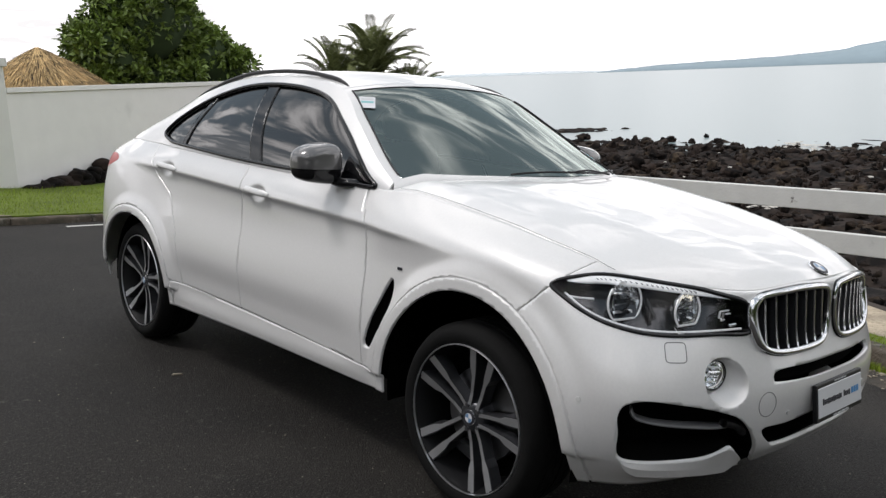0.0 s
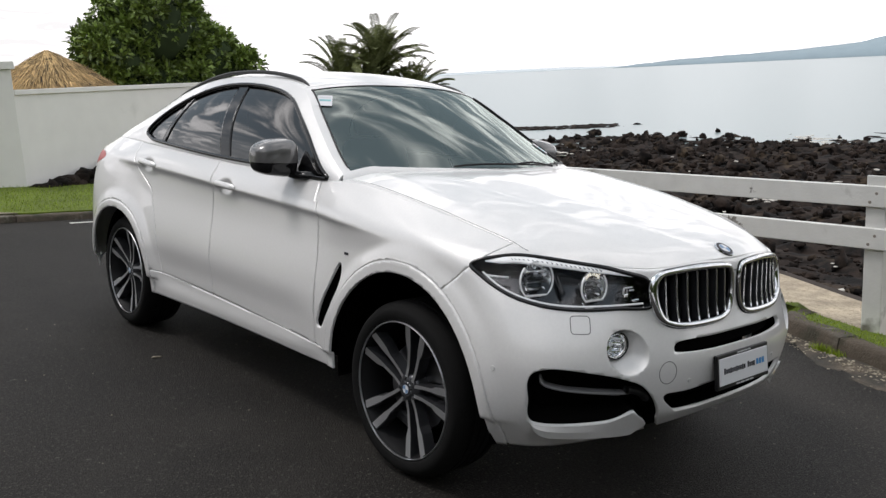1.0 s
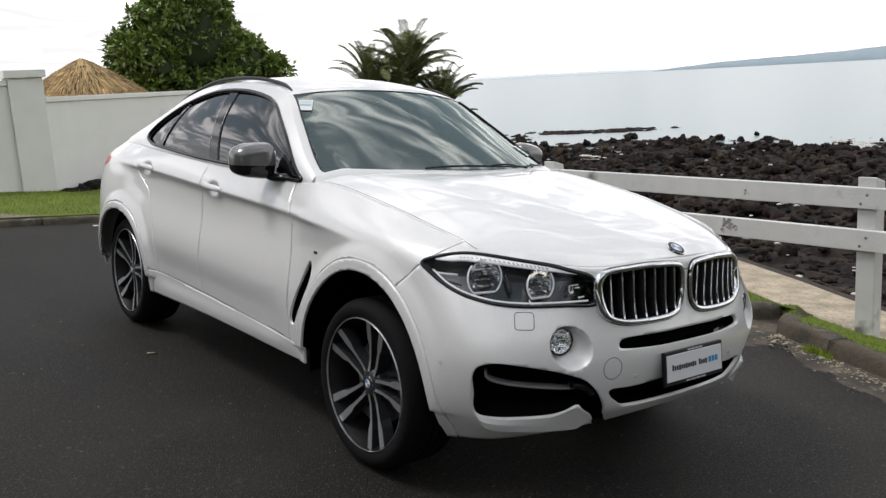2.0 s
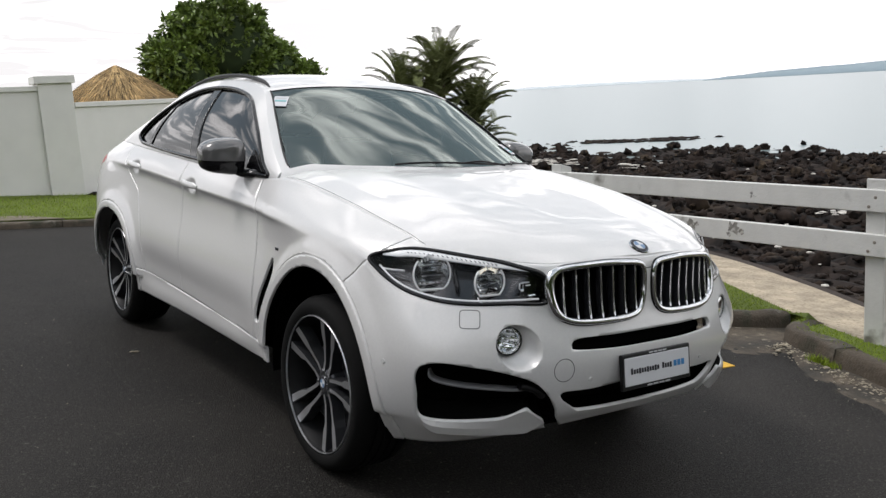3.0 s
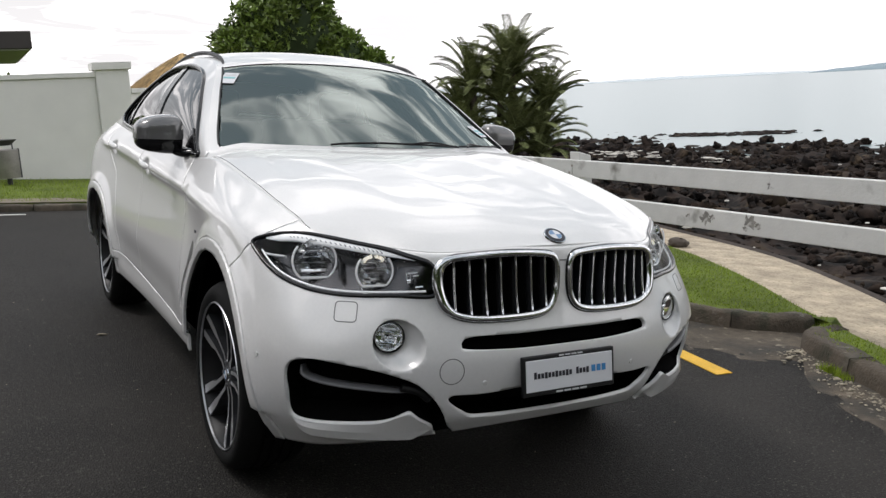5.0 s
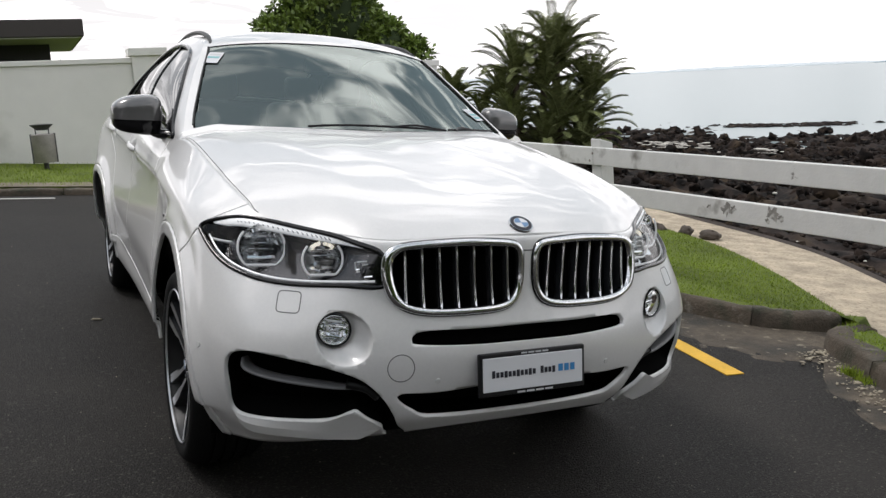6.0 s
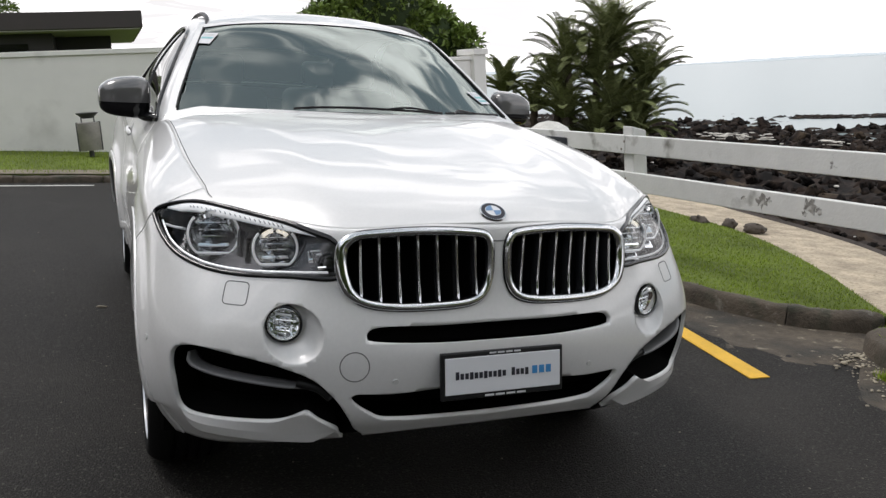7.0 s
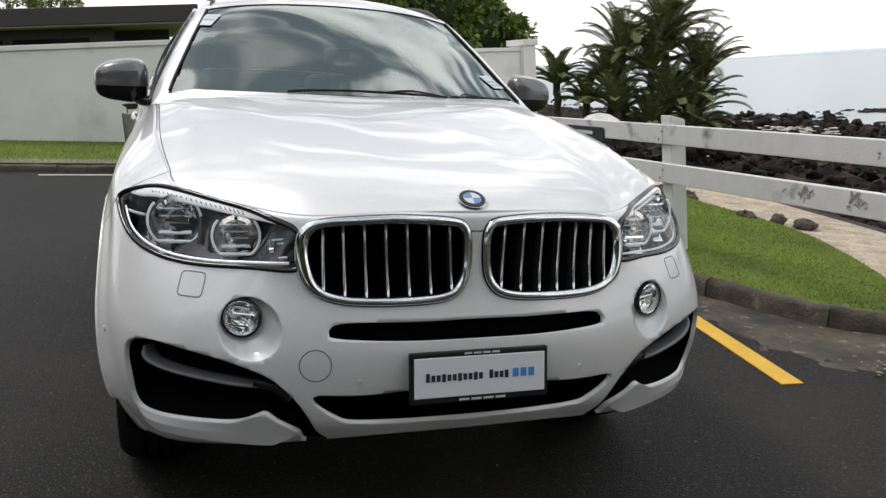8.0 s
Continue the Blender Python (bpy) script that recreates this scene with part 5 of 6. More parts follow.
# ---- windscreen, roof and tailgate glass ----
AEDGE = spline(CANT, np.linspace(0, 3, 30))
TOPW = rail((0, 1.17, 1.632), (.25, 1.19, 1.628), (.45, 1.225, 1.610), (.600, 1.275, 1.584))
MIDW = rail((0, .33, 1.222), (0, .60, 1.368), (0, .90, 1.513), (0, 1.17, 1.632))
ws = Sheet(even(coons(COWL, TOPW, MIDW, AEDGE, 70, 70), 22))
ws.N *= 1 if ws.N[30, 30, 2] > 0 else -1
IW, JW = np.meshgrid(np.arange(70.0), np.arange(70.0), indexing="ij")
D_ws = np.minimum(np.minimum((67.4 - 2.0 * smooth(0, 69, JW)) - IW, 66.5 - JW), JW + 0.5 - 2.2 * smooth(30, 67, IW))
glass = mesh("windscreen", *ws.cut(D_ws, 0.004, off=-0.004), SCREEN, car, "raked windscreen reflecting cloud")
# scuttle between the bonnet's rear edge and the foot of the screen
a_ = hood.P[:, -1]; b_ = spline(ws.P[:, 0], np.linspace(0, 69, 90))
st = np.vstack([a_ - (0, 0.004, 0.012), a_ + (0, 0.002, 0.001), b_ + (0, 0, 0.001)])
sf = [(r * 90 + i, r * 90 + i + 1, (r + 1) * 90 + i + 1, (r + 1) * 90 + i) for r in (0, 1) for i in range(89)]
for vv, ff in ((st, sf), mirrored(st, sf)):
    mesh("scuttle", vv, ff, PAINT, car)
mesh("screen_frame", *ws.cut(-D_ws, 0.0, off=-0.0), PAINT, car)
ROOFEDGE = spline(CANT, np.linspace(3, 10, 60))
ROOFMID = rail((0, 1.17, 1.632), (0, 1.5, 1.678), (0, 1.9, 1.690), (0, 2.3, 1.680), (0, 2.7, 1.610), (0, 3.1, 1.490), (0, 3.5, 1.336), (0, 3.83, 1.21))
BACKE = spline(R5, np.linspace(16, 14, 20))
roof = Sheet(even(coons(TOPW, BACKE, ROOFMID, ROOFEDGE, 70, 150), 22))
RP = roof.P
RS = np.linspace(0, 1, 70)[:, None] * np.ones((1, 150))
RT = np.ones((70, 1)) * np.linspace(0, 1, 150)[None]
RP[..., 2] += 0.012 * np.cos(np.pi / 2 * RS) * smooth(0, 0.15, RT) * smooth(1, 0.8, RT)
roof.renorm()
roof.N *= 1 if roof.N[30, 30, 2] > 0 else -1
D_rg = np.minimum(np.minimum((0.66 - RS) * 80, (RT - 0.63) * 120), (0.88 - RT) * 120)
mesh("roof", *roof.cut(-D_rg, 0.01), PAINT, car)
mesh("rear_window", *roof.cut(D_rg, 0.004, off=-0.006), PRIV, car, "sloping rear window")

# roof bars
for s in (1, -1):
    pts = spline(CANT, np.linspace(3.05, 7.6, 50))
    pts = pts * (1, 1, 1) + np.stack([-0.034 + 0 * pts[:, 0], 0 * pts[:, 0], 0.006 + 0.022 * np.sin(np.pi * np.linspace(0, 1, 50)) ** 0.6], 1)
    v, f = tube(pts * (s, 1, 1), np.interp(np.arange(50), (0, 4, 45, 49), (0.006, 0.0115, 0.0115, 0.006)), 10, flat=(1.0, 1.0))
    mesh("roof_bar", v, f, BLACK, car, "black roof rail")
# ---- nose: kidneys, lamps, intakes ----
def strip(sheet, uv, o1, o2):
    a, n = sheet.at(uv)
    k = len(a)
    v = np.vstack([a + n * o1, a + n * o2])
    return v, [(i, (i + 1) % k, k + (i + 1) % k, k + i) for i in range(k)]

def pair(name, vf, material, label="", parent=None):
    out = [mesh(name, *vf, material, parent or car, label)]
    out.append(mesh(name, *mirrored(*vf), material, parent or car, label))
    return out

kp, kn = poly3(belt, kid)
for sx in (1, -1):
    sg = np.array((sx, 1, 1))
    fl = (lambda v, f: (v, f)) if sx > 0 else mirrored
    mesh("grille_seal", *fl(*tube(kp - kn * 0.004, 0.0155, 8, True, ups=kn)), GLOSSB, car)
    v, f = tube(kp + kn * 0.004, 0.0115 + 0.008 * smooth(0.40, 0.45, kp[:, 0]), 10, True, flat=(1.0, 0.9), ups=kn)
    gr = mesh("kidney_grille", *fl(v, f), CHROME, car, "bright chrome kidney grille frame")
    mesh("grille_backing", *fl(*belt.cut(-D_kid, 0, off=-0.055, both=False)), MATT, gr)
    mesh("grille_wall", *fl(*strip(belt, kid, -0.014, -0.056)), GLOSSB, gr)
    for x in np.linspace(0.074, 0.406, 7):
        near = [q for q in range(len(kp)) if (kp[q][0] - x) * (kp[(q + 1) % len(kp)][0] - x) <= 0]
        zs = sorted(kp[q][2] for q in near)
        z = np.linspace(zs[0] + 0.002, zs[-1] - 0.002, 9)
        bow = 0.010 * (np.linspace(0, 1, 9) - 0.5)
        uv = belt.locate(np.stack([x + bow, np.full(9, -0.88), z], 1))
        p, n = belt.at(uv)
        v, f = tube(p - n * 0.016, 0.020, 8, flat=(0.17, 1.0), ups=n)
        mesh("slat", *fl(v, f), GREYM, gr)
        v, f = tube(p + n * 0.003, 0.006, 8, flat=(0.75, 0.8), ups=n)
        mesh("slat_edge", *fl(v, f), CHROME, gr)

    # headlamp: dark housing, white brow, two mirrored projectors with rings, faintly glowing lower trim
    def lathe(profile, n=32):
        bm = bmesh.new()
        rows = [[bm.verts.new((r * math.cos(a), r * math.sin(a), z)) for a in np.arange(n) * math.tau / n] for r, z in profile]
        for a, b in zip(rows, rows[1:]):
            for k in range(n):
                bm.faces.new((a[k], a[(k + 1) % n], b[(k + 1) % n], b[k]))
        return bm
    def put(bm, m):
        bmesh.ops.transform(bm, matrix=m, verts=bm.verts)
        for v_ in bm.verts:
            v_.co.x *= sx
        if sx < 0:
            bmesh.ops.reverse_faces(bm, faces=bm.faces)
        return bm
    hl = mesh("headlamp", *fl(*belt.cut(-D_lamp - 0.1, 0, off=-0.002, both=False)), CLEAR, car, "clear headlamp with two round projectors in dark housing")
    hl.visible_shadow = False
    mesh("housing", *fl(*belt.cut(-D_lamp, 0, off=-0.075, both=False)), HOUSING, hl)
    mesh("housing_wall", *fl(*strip(belt, lamp, -0.014, -0.076)), HOUSING, hl)
    lp, ln = poly3(belt, lamp, -0.001)
    mesh("seal", *fl(*tube(lp, 0.0072, 8, True, ups=ln)), GLOSSB, hl)
    top_ = lp[(lp[:, 2] > np.interp(lp[:, 0], (.46, .6, .9), (.90, .93, .94))) & (lp[:, 0] < .775)]
    top_ = top_[np.argsort(top_[:, 0])]
    mesh("bonnet_gap", *fl(*tube(top_ + (0, 0.003, 0.004), np.interp(np.arange(len(top_)), (0, 4, len(top_) - 5, len(top_) - 1), (0.006, 0.0065, 0.0045, 0.002)), 8, ups=np.tile((0, -0.6, 0.8), (len(top_), 1)))), GLOSSB, hl, "dark gap under the bonnet edge")
    def along(pts, n):
        return belt.at(spline(belt.locate(pts), np.linspace(0, len(pts) - 1, n)))
    p, n = along([(.868, -.39, .957), (.80, -.47, .970), (.69, -.59, .962), (.58, -.70, .948), (.49, -.79, .932)], 40)
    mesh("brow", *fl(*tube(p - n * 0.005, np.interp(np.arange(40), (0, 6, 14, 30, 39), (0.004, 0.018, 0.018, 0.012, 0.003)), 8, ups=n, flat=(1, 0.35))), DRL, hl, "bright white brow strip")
    for q in range(9, 30):
        bm = bmesh.new(); boxm(bm, (0.0034, 0.014, 0.020), (0, 0, 0), Euler((0.3, 0.5, 0)).to_matrix(), 0.001, 1)
        part("brow_rib", put(bm, Matrix.Translation(Vector(p[q]) - Vector(n[q]) * 0.004 + Vector((0, 0, -0.006)))), SATIN, hl)
    # The trim is no lamp: its material glows to keep it bright in the housing.
    p, n = along([(.893, -.40, .925), (.868, -.48, .875), (.806, -.58, .835), (.70, -.69, .825), (.58, -.785, .838), (.49, -.84, .843)], 44)
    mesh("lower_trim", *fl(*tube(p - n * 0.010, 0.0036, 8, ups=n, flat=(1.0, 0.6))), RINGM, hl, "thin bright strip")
    p, n = along([(.890, -.41, .917), (.862, -.45, .913), (.835, -.48, .911)], 12)
    mesh("side_fin", *fl(*tube(p - n * 0.022, 0.0055, 6, ups=n, flat=(0.8, 1.3))), RINGW, hl)
    for nm, c, rad in (("outer_projector", (.760, -.54, .908), 0.075), ("inner_projector", (.612, -.69, .895), 0.064)):
        p, n = belt.at(belt.locate([c]))
        d = (Vector((0.22, -0.97, 0.06)) if nm[0] == "o" else Vector((0.14, -0.99, 0.06))).normalized()
        M = Matrix.Translation(Vector(p[0]) - Vector(n[0]) * 0.040) @ d.to_track_quat("Z", "Y").to_matrix().to_4x4()
        flat_ = lambda q: (q[0], max(q[1], -0.74 * rad), q[2])
        # many-facetted bowl
        bm = lathe([(0.34 * rad, -0.034), (0.52 * rad, -0.028), (0.68 * rad, -0.018), (0.82 * rad, -0.005), (0.93 * rad, 0.010)], 18)
        rb = random.Random(int(rad * 1000))
        for v_ in bm.verts:
            v_.co = Vector(flat_(v_.co)) + Vector((rb.uniform(-1, 1), rb.uniform(-1, 1), rb.uniform(-1, 1))) * 0.0035
        pr = part(nm, put(bm, M), BOWL, hl, "round facetted chrome projector")
        ring = [flat_((rad * 0.97 * math.cos(a), rad * 0.97 * math.sin(a), 0.014)) for a in np.linspace(radians(-222), radians(42), 60)]
        v, f = tube(ring, 0.0036, 8, ups=np.tile((0, 0, 1), (60, 1)))
        v = np.array([M @ Vector(q) for q in v])
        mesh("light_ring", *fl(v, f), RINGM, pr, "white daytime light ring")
        bm = bmesh.new()
        bmesh.ops.create_uvsphere(bm, u_segments=24, v_segments=12, radius=rad * 0.50)
        bmesh.ops.scale(bm, vec=(1, 1, 0.6), verts=bm.verts)
        part("bulb_lens", put(bm, M @ Matrix.Translation((0, -0.05 * rad, -0.010))), CLEAR, pr, smooth=True)
        part("bulb_cup", put(lathe([(0.002, -0.040), (0.34 * rad, -0.034)], 16), M), HOUSING, pr)
        # stepped upper reflector with small bright facets, shelf across the lower third
        for q in range(9):
            a = radians(38 + 13 * q)
            bm = bmesh.new()
            boxm(bm, (rad * 0.19, rad * 0.20, 0.004), (0, 0, 0), Euler((rb.uniform(-0.7, 0.2), rb.uniform(-0.5, 0.5), a)).to_matrix(), 0.0015, 1)
            part("reflector_facet", put(bm, M @ Matrix.Translation((0.74 * rad * math.cos(a), 0.74 * rad * math.sin(a), 0.002))), (MIRRORED if q % 3 else RINGW) if nm[0] == "o" or q in (0, 4, 8) else WARM, pr)
        for q, w, h_, tl in ((0.42, 1.25, 0.10, -0.75), (0.16, 1.15, 0.05, -0.45), (-0.10, 1.05, 0.07, -0.85), (-0.44, 1.20, 0.18, -0.65)):
            bm = bmesh.new()
            boxm(bm, (rad * w, rad * h_, 0.005), (0, 0, 0), Euler((tl, 0.15 * tl, 0)).to_matrix(), 0.002, 1)
            part("reflector_bar", put(bm, M @ Matrix.Translation((0, q * rad, 0.004))), MIRRORED, pr)
        bm = bmesh.new()
        boxm(bm, (rad * 1.25, 0.030, rad * 0.10), (0, 0, 0), None, 0.003, 1)
        part("shroud", put(bm, M @ Matrix.Translation((0, -0.82 * rad, -0.004)) @ Matrix.Rotation(radians(90), 4, "X")), BOWL, pr)
        # bright shelf under the projector
        bm = bmesh.new()
        boxm(bm, (rad * 1.5, 0.034, 0.003), (0, 0, 0), Euler((radians(42), 0, 0)).to_matrix(), 0.001, 1)
        part("shelf", put(bm, Matrix.Translation(Vector(p[0]) - Vector(n[0]) * 0.036 + Vector((-0.012, 0, -rad - 0.006)))), MIRRORED, pr)
    # dark web between the two projectors
    p, n = along([(.700, -.60, .935), (.696, -.61, .895), (.690, -.62, .852)], 10)
    mesh("web", *fl(*tube(p - n * 0.048, 0.011, 8, ups=n, flat=(0.8, 1.4))), GLOSSB, hl)
    # cornering lamp at the inner end
    for c, sz, rz, mt in (((.536, -.78, .884), (0.004, 0.008, 0.026), 0.2, RINGW), ((.524, -.785, .881), (0.004, 0.008, 0.022), 0.2, SATIN), ((.528, -.785, .868), (0.018, 0.008, 0.015), 0.3, MIRRORED), ((.520, -.79, .898), (0.034, 0.008, 0.004), 0.55, RINGW), ((.512, -.80, .889), (0.020, 0.008, 0.004), 0.55, RINGW), ((.505, -.82, .853), (0.030, 0.008, 0.012), 0.5, MIRRORED)):
        p, n = belt.at(belt.locate([c]))
        bm = bmesh.new(); boxm(bm, sz, (0, 0, 0), Euler((0.25, 0.15, rz)).to_matrix(), 0.003, 1)
        part("reflector", put(bm, Matrix.Translation(Vector(p[0]) - Vector(n[0]) * 0.028)), mt, hl)

    # fog lamp
    c = Vector((0.600, -0.800, 0.694))
    d = Vector((0.30, -0.95, 0.0)).normalized()
    rot = d.to_track_quat("Z", "Y").to_matrix().to_4x4()
    M = Matrix.Translation(c) @ rot
    an = np.arange(48) * math.tau / 48
    goal = np.stack([0.584 + 0.079 * np.cos(an), np.full(48, -.82), 0.676 + 0.079 * np.sin(an)], 1)
    for _ in range(6):
        rim, rn = belt.at(belt.locate(goal))
        goal[:, 1] = rim[:, 1]
    tx_, tz_ = np.array((0.95, 0.30, 0.0)), np.array((0, 0, 1.0))
    inn = np.array(c) - np.array(d) * 0.004 + 0.052 * (np.cos(an)[:, None] * tx_ + np.sin(an)[:, None] * tz_)
    V, F = [], []
    V += list(rim + rn * 0.0008)
    for k in range(1, 8):
        u = k / 7
        V += list(rim * (1 - u) + inn * u - rn * 0.009 * math.sin(math.pi * u) ** 0.7 - rn * 0.003)
    for k in range(7):
        F += [(k * 48 + i, k * 48 + (i + 1) % 48, (k + 1) * 48 + (i + 1) % 48, (k + 1) * 48 + i) for i in range(48)]
    ds = mesh("fog_surround", *fl(np.array(V), F), PAINT, car, "dished white fog lamp surround")
    ds.data.set_sharp_from_angle(angle=radians(50))
    fog = part("fog_lamp", put(lathe([(.052, -.03), (.052, .008), (.0495, .010), (.0475, .006), (.046, -.03)]), M), GLOSSB, car, "round fog lamp in black bezel", smooth=True, angle=40)
    part("reflector", put(lathe([(.004, -.024), (.018, -.022), (.032, -.012), (.044, .004)], 12), M), MIRRORED, fog)
    part("lamp_ring", put(lathe([(.0475, .002), (.0455, .008), (.0425, .007), (.0415, .001)]), M), MIRRORED, fog, smooth=True)
    for x, y, w, h, tl in ((0, .026, .046, .007, .5), (-.006, .010, .060, .006, -.4), (.002, -.006, .040, .008, .7), (.008, -.022, .052, .006, -.3), (-.022, -.012, .008, .026, .4), (.020, .004, .007, .022, .6)):
        bm = bmesh.new()
        boxm(bm, (w, h, 0.005), (0, 0, 0), Euler((tl, 0.3 * tl, 0.1)).to_matrix(), 0.0015, 1)
        part("facet", put(bm, M @ Matrix.Translation((x, y, 0.001))), RINGW if tl in (.5, .6) else MIRRORED, fog)
    l_ = part("lens", put(lathe([(.0005, .013), (.03, .011), (.041, .008), (.0445, .005)]), M), CLEAR, fog, smooth=True)
    l_.visible_shadow = False

    # side intake: dark duct, blade, end plate
    duct = mesh("intake_duct", *fl(*belt.cut(-D_side, 0, off=-0.10, both=False)), MATT, car, "deep black side air intake")
    mesh("duct_wall", *fl(*strip(belt, side_in, -0.014, -0.101)), MATT, duct)
    bl = belt.locate([(.852, -.67, .592), (.842, -.675, .564), (.81, -.70, .549), (.70, -.78, .531), (.60, -.84, .520), (.545, -.86, .517)])
    p, n = belt.at(spline(bl, np.linspace(0, 5, 28)))
    mesh("intake_blade", *fl(*tube(p - n * 0.046, np.interp(np.arange(28), (0, 4, 20, 27), (0.007, 0.012, 0.012, 0.008)), 10, ups=n, flat=(0.62, 2.2))), BLADE, duct, "dark satin grey intake blade")
    # sharp crease of the end plate below the intake
    u_ = np.linspace(0, 6, 30)
    eb, nb = belt.at(spline(belt.locate([(.877, -.655, .412), (.845, -.68, .401), (.74, -.75, .407), (.64, -.80, .417), (.556, -.835, .453), (.510, -.85, .433), (.460, -.86, .386)]), u_))
    ea, na = belt.at(spline(belt.locate([(.879, -.655, .409), (.845, -.68, .388), (.74, -.75, .385), (.64, -.80, .380), (.56, -.84, .374), (.505, -.86, .374), (.461, -.86, .383)]), u_))
    taper = np.interp(u_, (0, 1.2, 4.5, 6), (0, 1, 1, 0))[:, None]
    rise = 0.011 * taper
    q4 = [(i, i + 1, 31 + i, 30 + i) for i in range(29)]
    mesh("end_plate", *fl(np.vstack([eb + nb * 0.0015, ea + na * (0.0015 + rise)]), q4), PAINT, bumper, "creased corner blade")
    mesh("end_plate_edge", *fl(np.vstack([ea + na * (0.0015 + rise), ea - (0, 0, 0.034) * taper + na * 0.001]), q4), PAINT, bumper)
    sl = belt.locate([(.575, -.85, .535), (.52, -.87, .52), (.485, -.88, .49)])
    p, n = belt.at(spline(sl, np.linspace(0, 2, 10)))
    mesh("duct_fin", *fl(*tube(p - n * 0.03, 0.018, 8, ups=n, flat=(0.8, 1.0))), BLACK, duct)


# middle intakes
for nm, D, uv, depth in (("upper_intake", D_up, up_in, 0.05), ("lower_intake", D_low, low_in, 0.07)):
    v, f = belt.cut(-D, depth, off=-depth)
    du = mesh(nm, v, f, MATT, car, "wide black mesh air intake")
# seams drawn in the skin: washer flap, tow-eye cover, parking sensors
def seam(pts, r=0.0022, closed=True, sheet=belt, par=None, name="panel_seam", per=6, mirror=False, material=None):
    uv = loop_spline(sheet.locate(pts), per) if closed else spline(sheet.locate(pts), np.linspace(0, len(pts) - 1, per * len(pts)))
    p, n = sheet.at(uv)
    v, f = tube(p + n * 0.0002, r, 6, closed, ups=n, flat=(1, 0.5))
    if mirror:
        v, f = mirrored(v, f)
    return mesh(name, v, f, material or SEAM, par or car)
def sq(cx, cz, w, h, y):
    """A square with rounded corners, laid on the skin."""
    f = lambda q: math.copysign(abs(q) ** 0.35, q)
    p, n = belt.at(belt.locate([(cx, y, cz)]))
    tu = np.cross((0, 0, 1), n[0]); tu /= np.linalg.norm(tu)
    tv = np.cross(n[0], tu)
    return [p[0] + tu * w * f(math.cos(a)) + tv * h * f(math.sin(a)) for a in np.arange(24) * math.tau / 24]
for mr in (False, True):
    seam(sq(.720, .770, .036, .033, -.73), 0.0016, mirror=mr, par=bumper, name="washer_seam")
seam([(.428 + .042 * math.cos(a), -.92, .592 + .042 * math.sin(a)) for a in np.arange(14) * math.tau / 14], 0.0016, mirror=True, par=bumper, name="tow_cover_seam")
for mr in (False, True):
    seam([(0.0, -.92, .930), (.018, -.92, .931), (.030, -.91, .934)], 0.0022, closed=False, mirror=mr, par=bumper, name="bonnet_seam")
for c in ((.312, -.93, .548), (.928, -.52, .60)):
    p, n = belt.at(belt.locate([c]))
    for sx in (1, -1):
        bm = bmesh.new()
        bmesh.ops.create_cone(bm, cap_ends=True, segments=18, radius1=0.0085, radius2=0.0078, depth=0.004)
        q = Vector(p[0]) + Vector(n[0]) * 0.001
        bmesh.ops.transform(bm, matrix=Matrix.Translation(q) @ Vector(n[0]).to_track_quat("Z", "Y").to_matrix().to_4x4(), verts=bm.verts)
        for v_ in bm.verts:
            v_.co.x *= sx
        part("parking_sensor", bm, SENSOR, bumper)

# badge: ring, dark band, quartered disc
def roundel(parent, m, r, depth=0.006):
    bm = bmesh.new(); bmesh.ops.create_cone(bm, cap_ends=True, segments=40, radius1=r, radius2=r * 0.95, depth=depth)
    ring = part("badge", bm, CHROME, parent, "round badge, dark ring round a quartered disc", m=m)
    for nm, rr, mt in (("badge_band", 0.88, INK), ("badge_disc", 0.60, WHITEP)):
        bm = bmesh.new(); bmesh.ops.create_cone(bm, cap_ends=True, segments=40, radius1=r * rr, radius2=r * rr * 0.97, depth=0.002)
        bmesh.ops.translate(bm, vec=(0, 0, depth / 2 + (0.0006 if rr > 0.7 else 0.0016)), verts=bm.verts)
        part(nm, bm, mt, ring)
    for q in (0, 2):
        bm = bmesh.new()
        c0 = bm.verts.new((0, 0, depth / 2 + 0.0032))
        vs = [bm.verts.new((r * 0.56 * math.cos(a), r * 0.56 * math.sin(a), depth / 2 + 0.0032)) for a in np.linspace(q * math.pi / 2, (q + 1) * math.pi / 2, 9)]
        for a, b in zip(vs, vs[1:]):
            bm.faces.new((c0, a, b))
        part("badge_quarter", bm, BADGEBLUE, ring)
    return ring
p, n = hood.at(hood.locate([(0.0, -.848, 1.0)]))
roundel(car, Matrix.Translation(Vector((0, p[0][1], p[0][2])) + Vector((0, n[0][1], n[0][2])) * 0.004) @ Vector((0, n[0][1], n[0][2])).to_track_quat("Z", "X").to_matrix().to_4x4(), 0.041)

# show plate in its black frame
PM = Matrix.Translation((0, -0.972, 0.560)) @ Euler((radians(-8), 0, 0)).to_matrix().to_4x4()
bm = bmesh.new(); boxm(bm, (0.388, 0.016, 0.134), (0, 0, 0), None, 0.004)
frame_ = part("plate_holder", bm, BLACK, car, "black plate frame with a white show plate", m=PM)
bm = bmesh.new(); boxm(bm, (0.366, 0.004, 0.104), (0, -0.0095, 0.001), None, 0.0015, 1)
part("plate", bm, WHITEP, frame_, "white plate with dark and blue bars")
def bar(nm, x0, x1, z0, h, mt):
    bm = bmesh.new(); boxm(bm, (x1 - x0, 0.0012, h), ((x0 + x1) / 2, -0.0122 if mt != PALE else -0.0086, z0))
    part(nm, bm, mt, frame_)
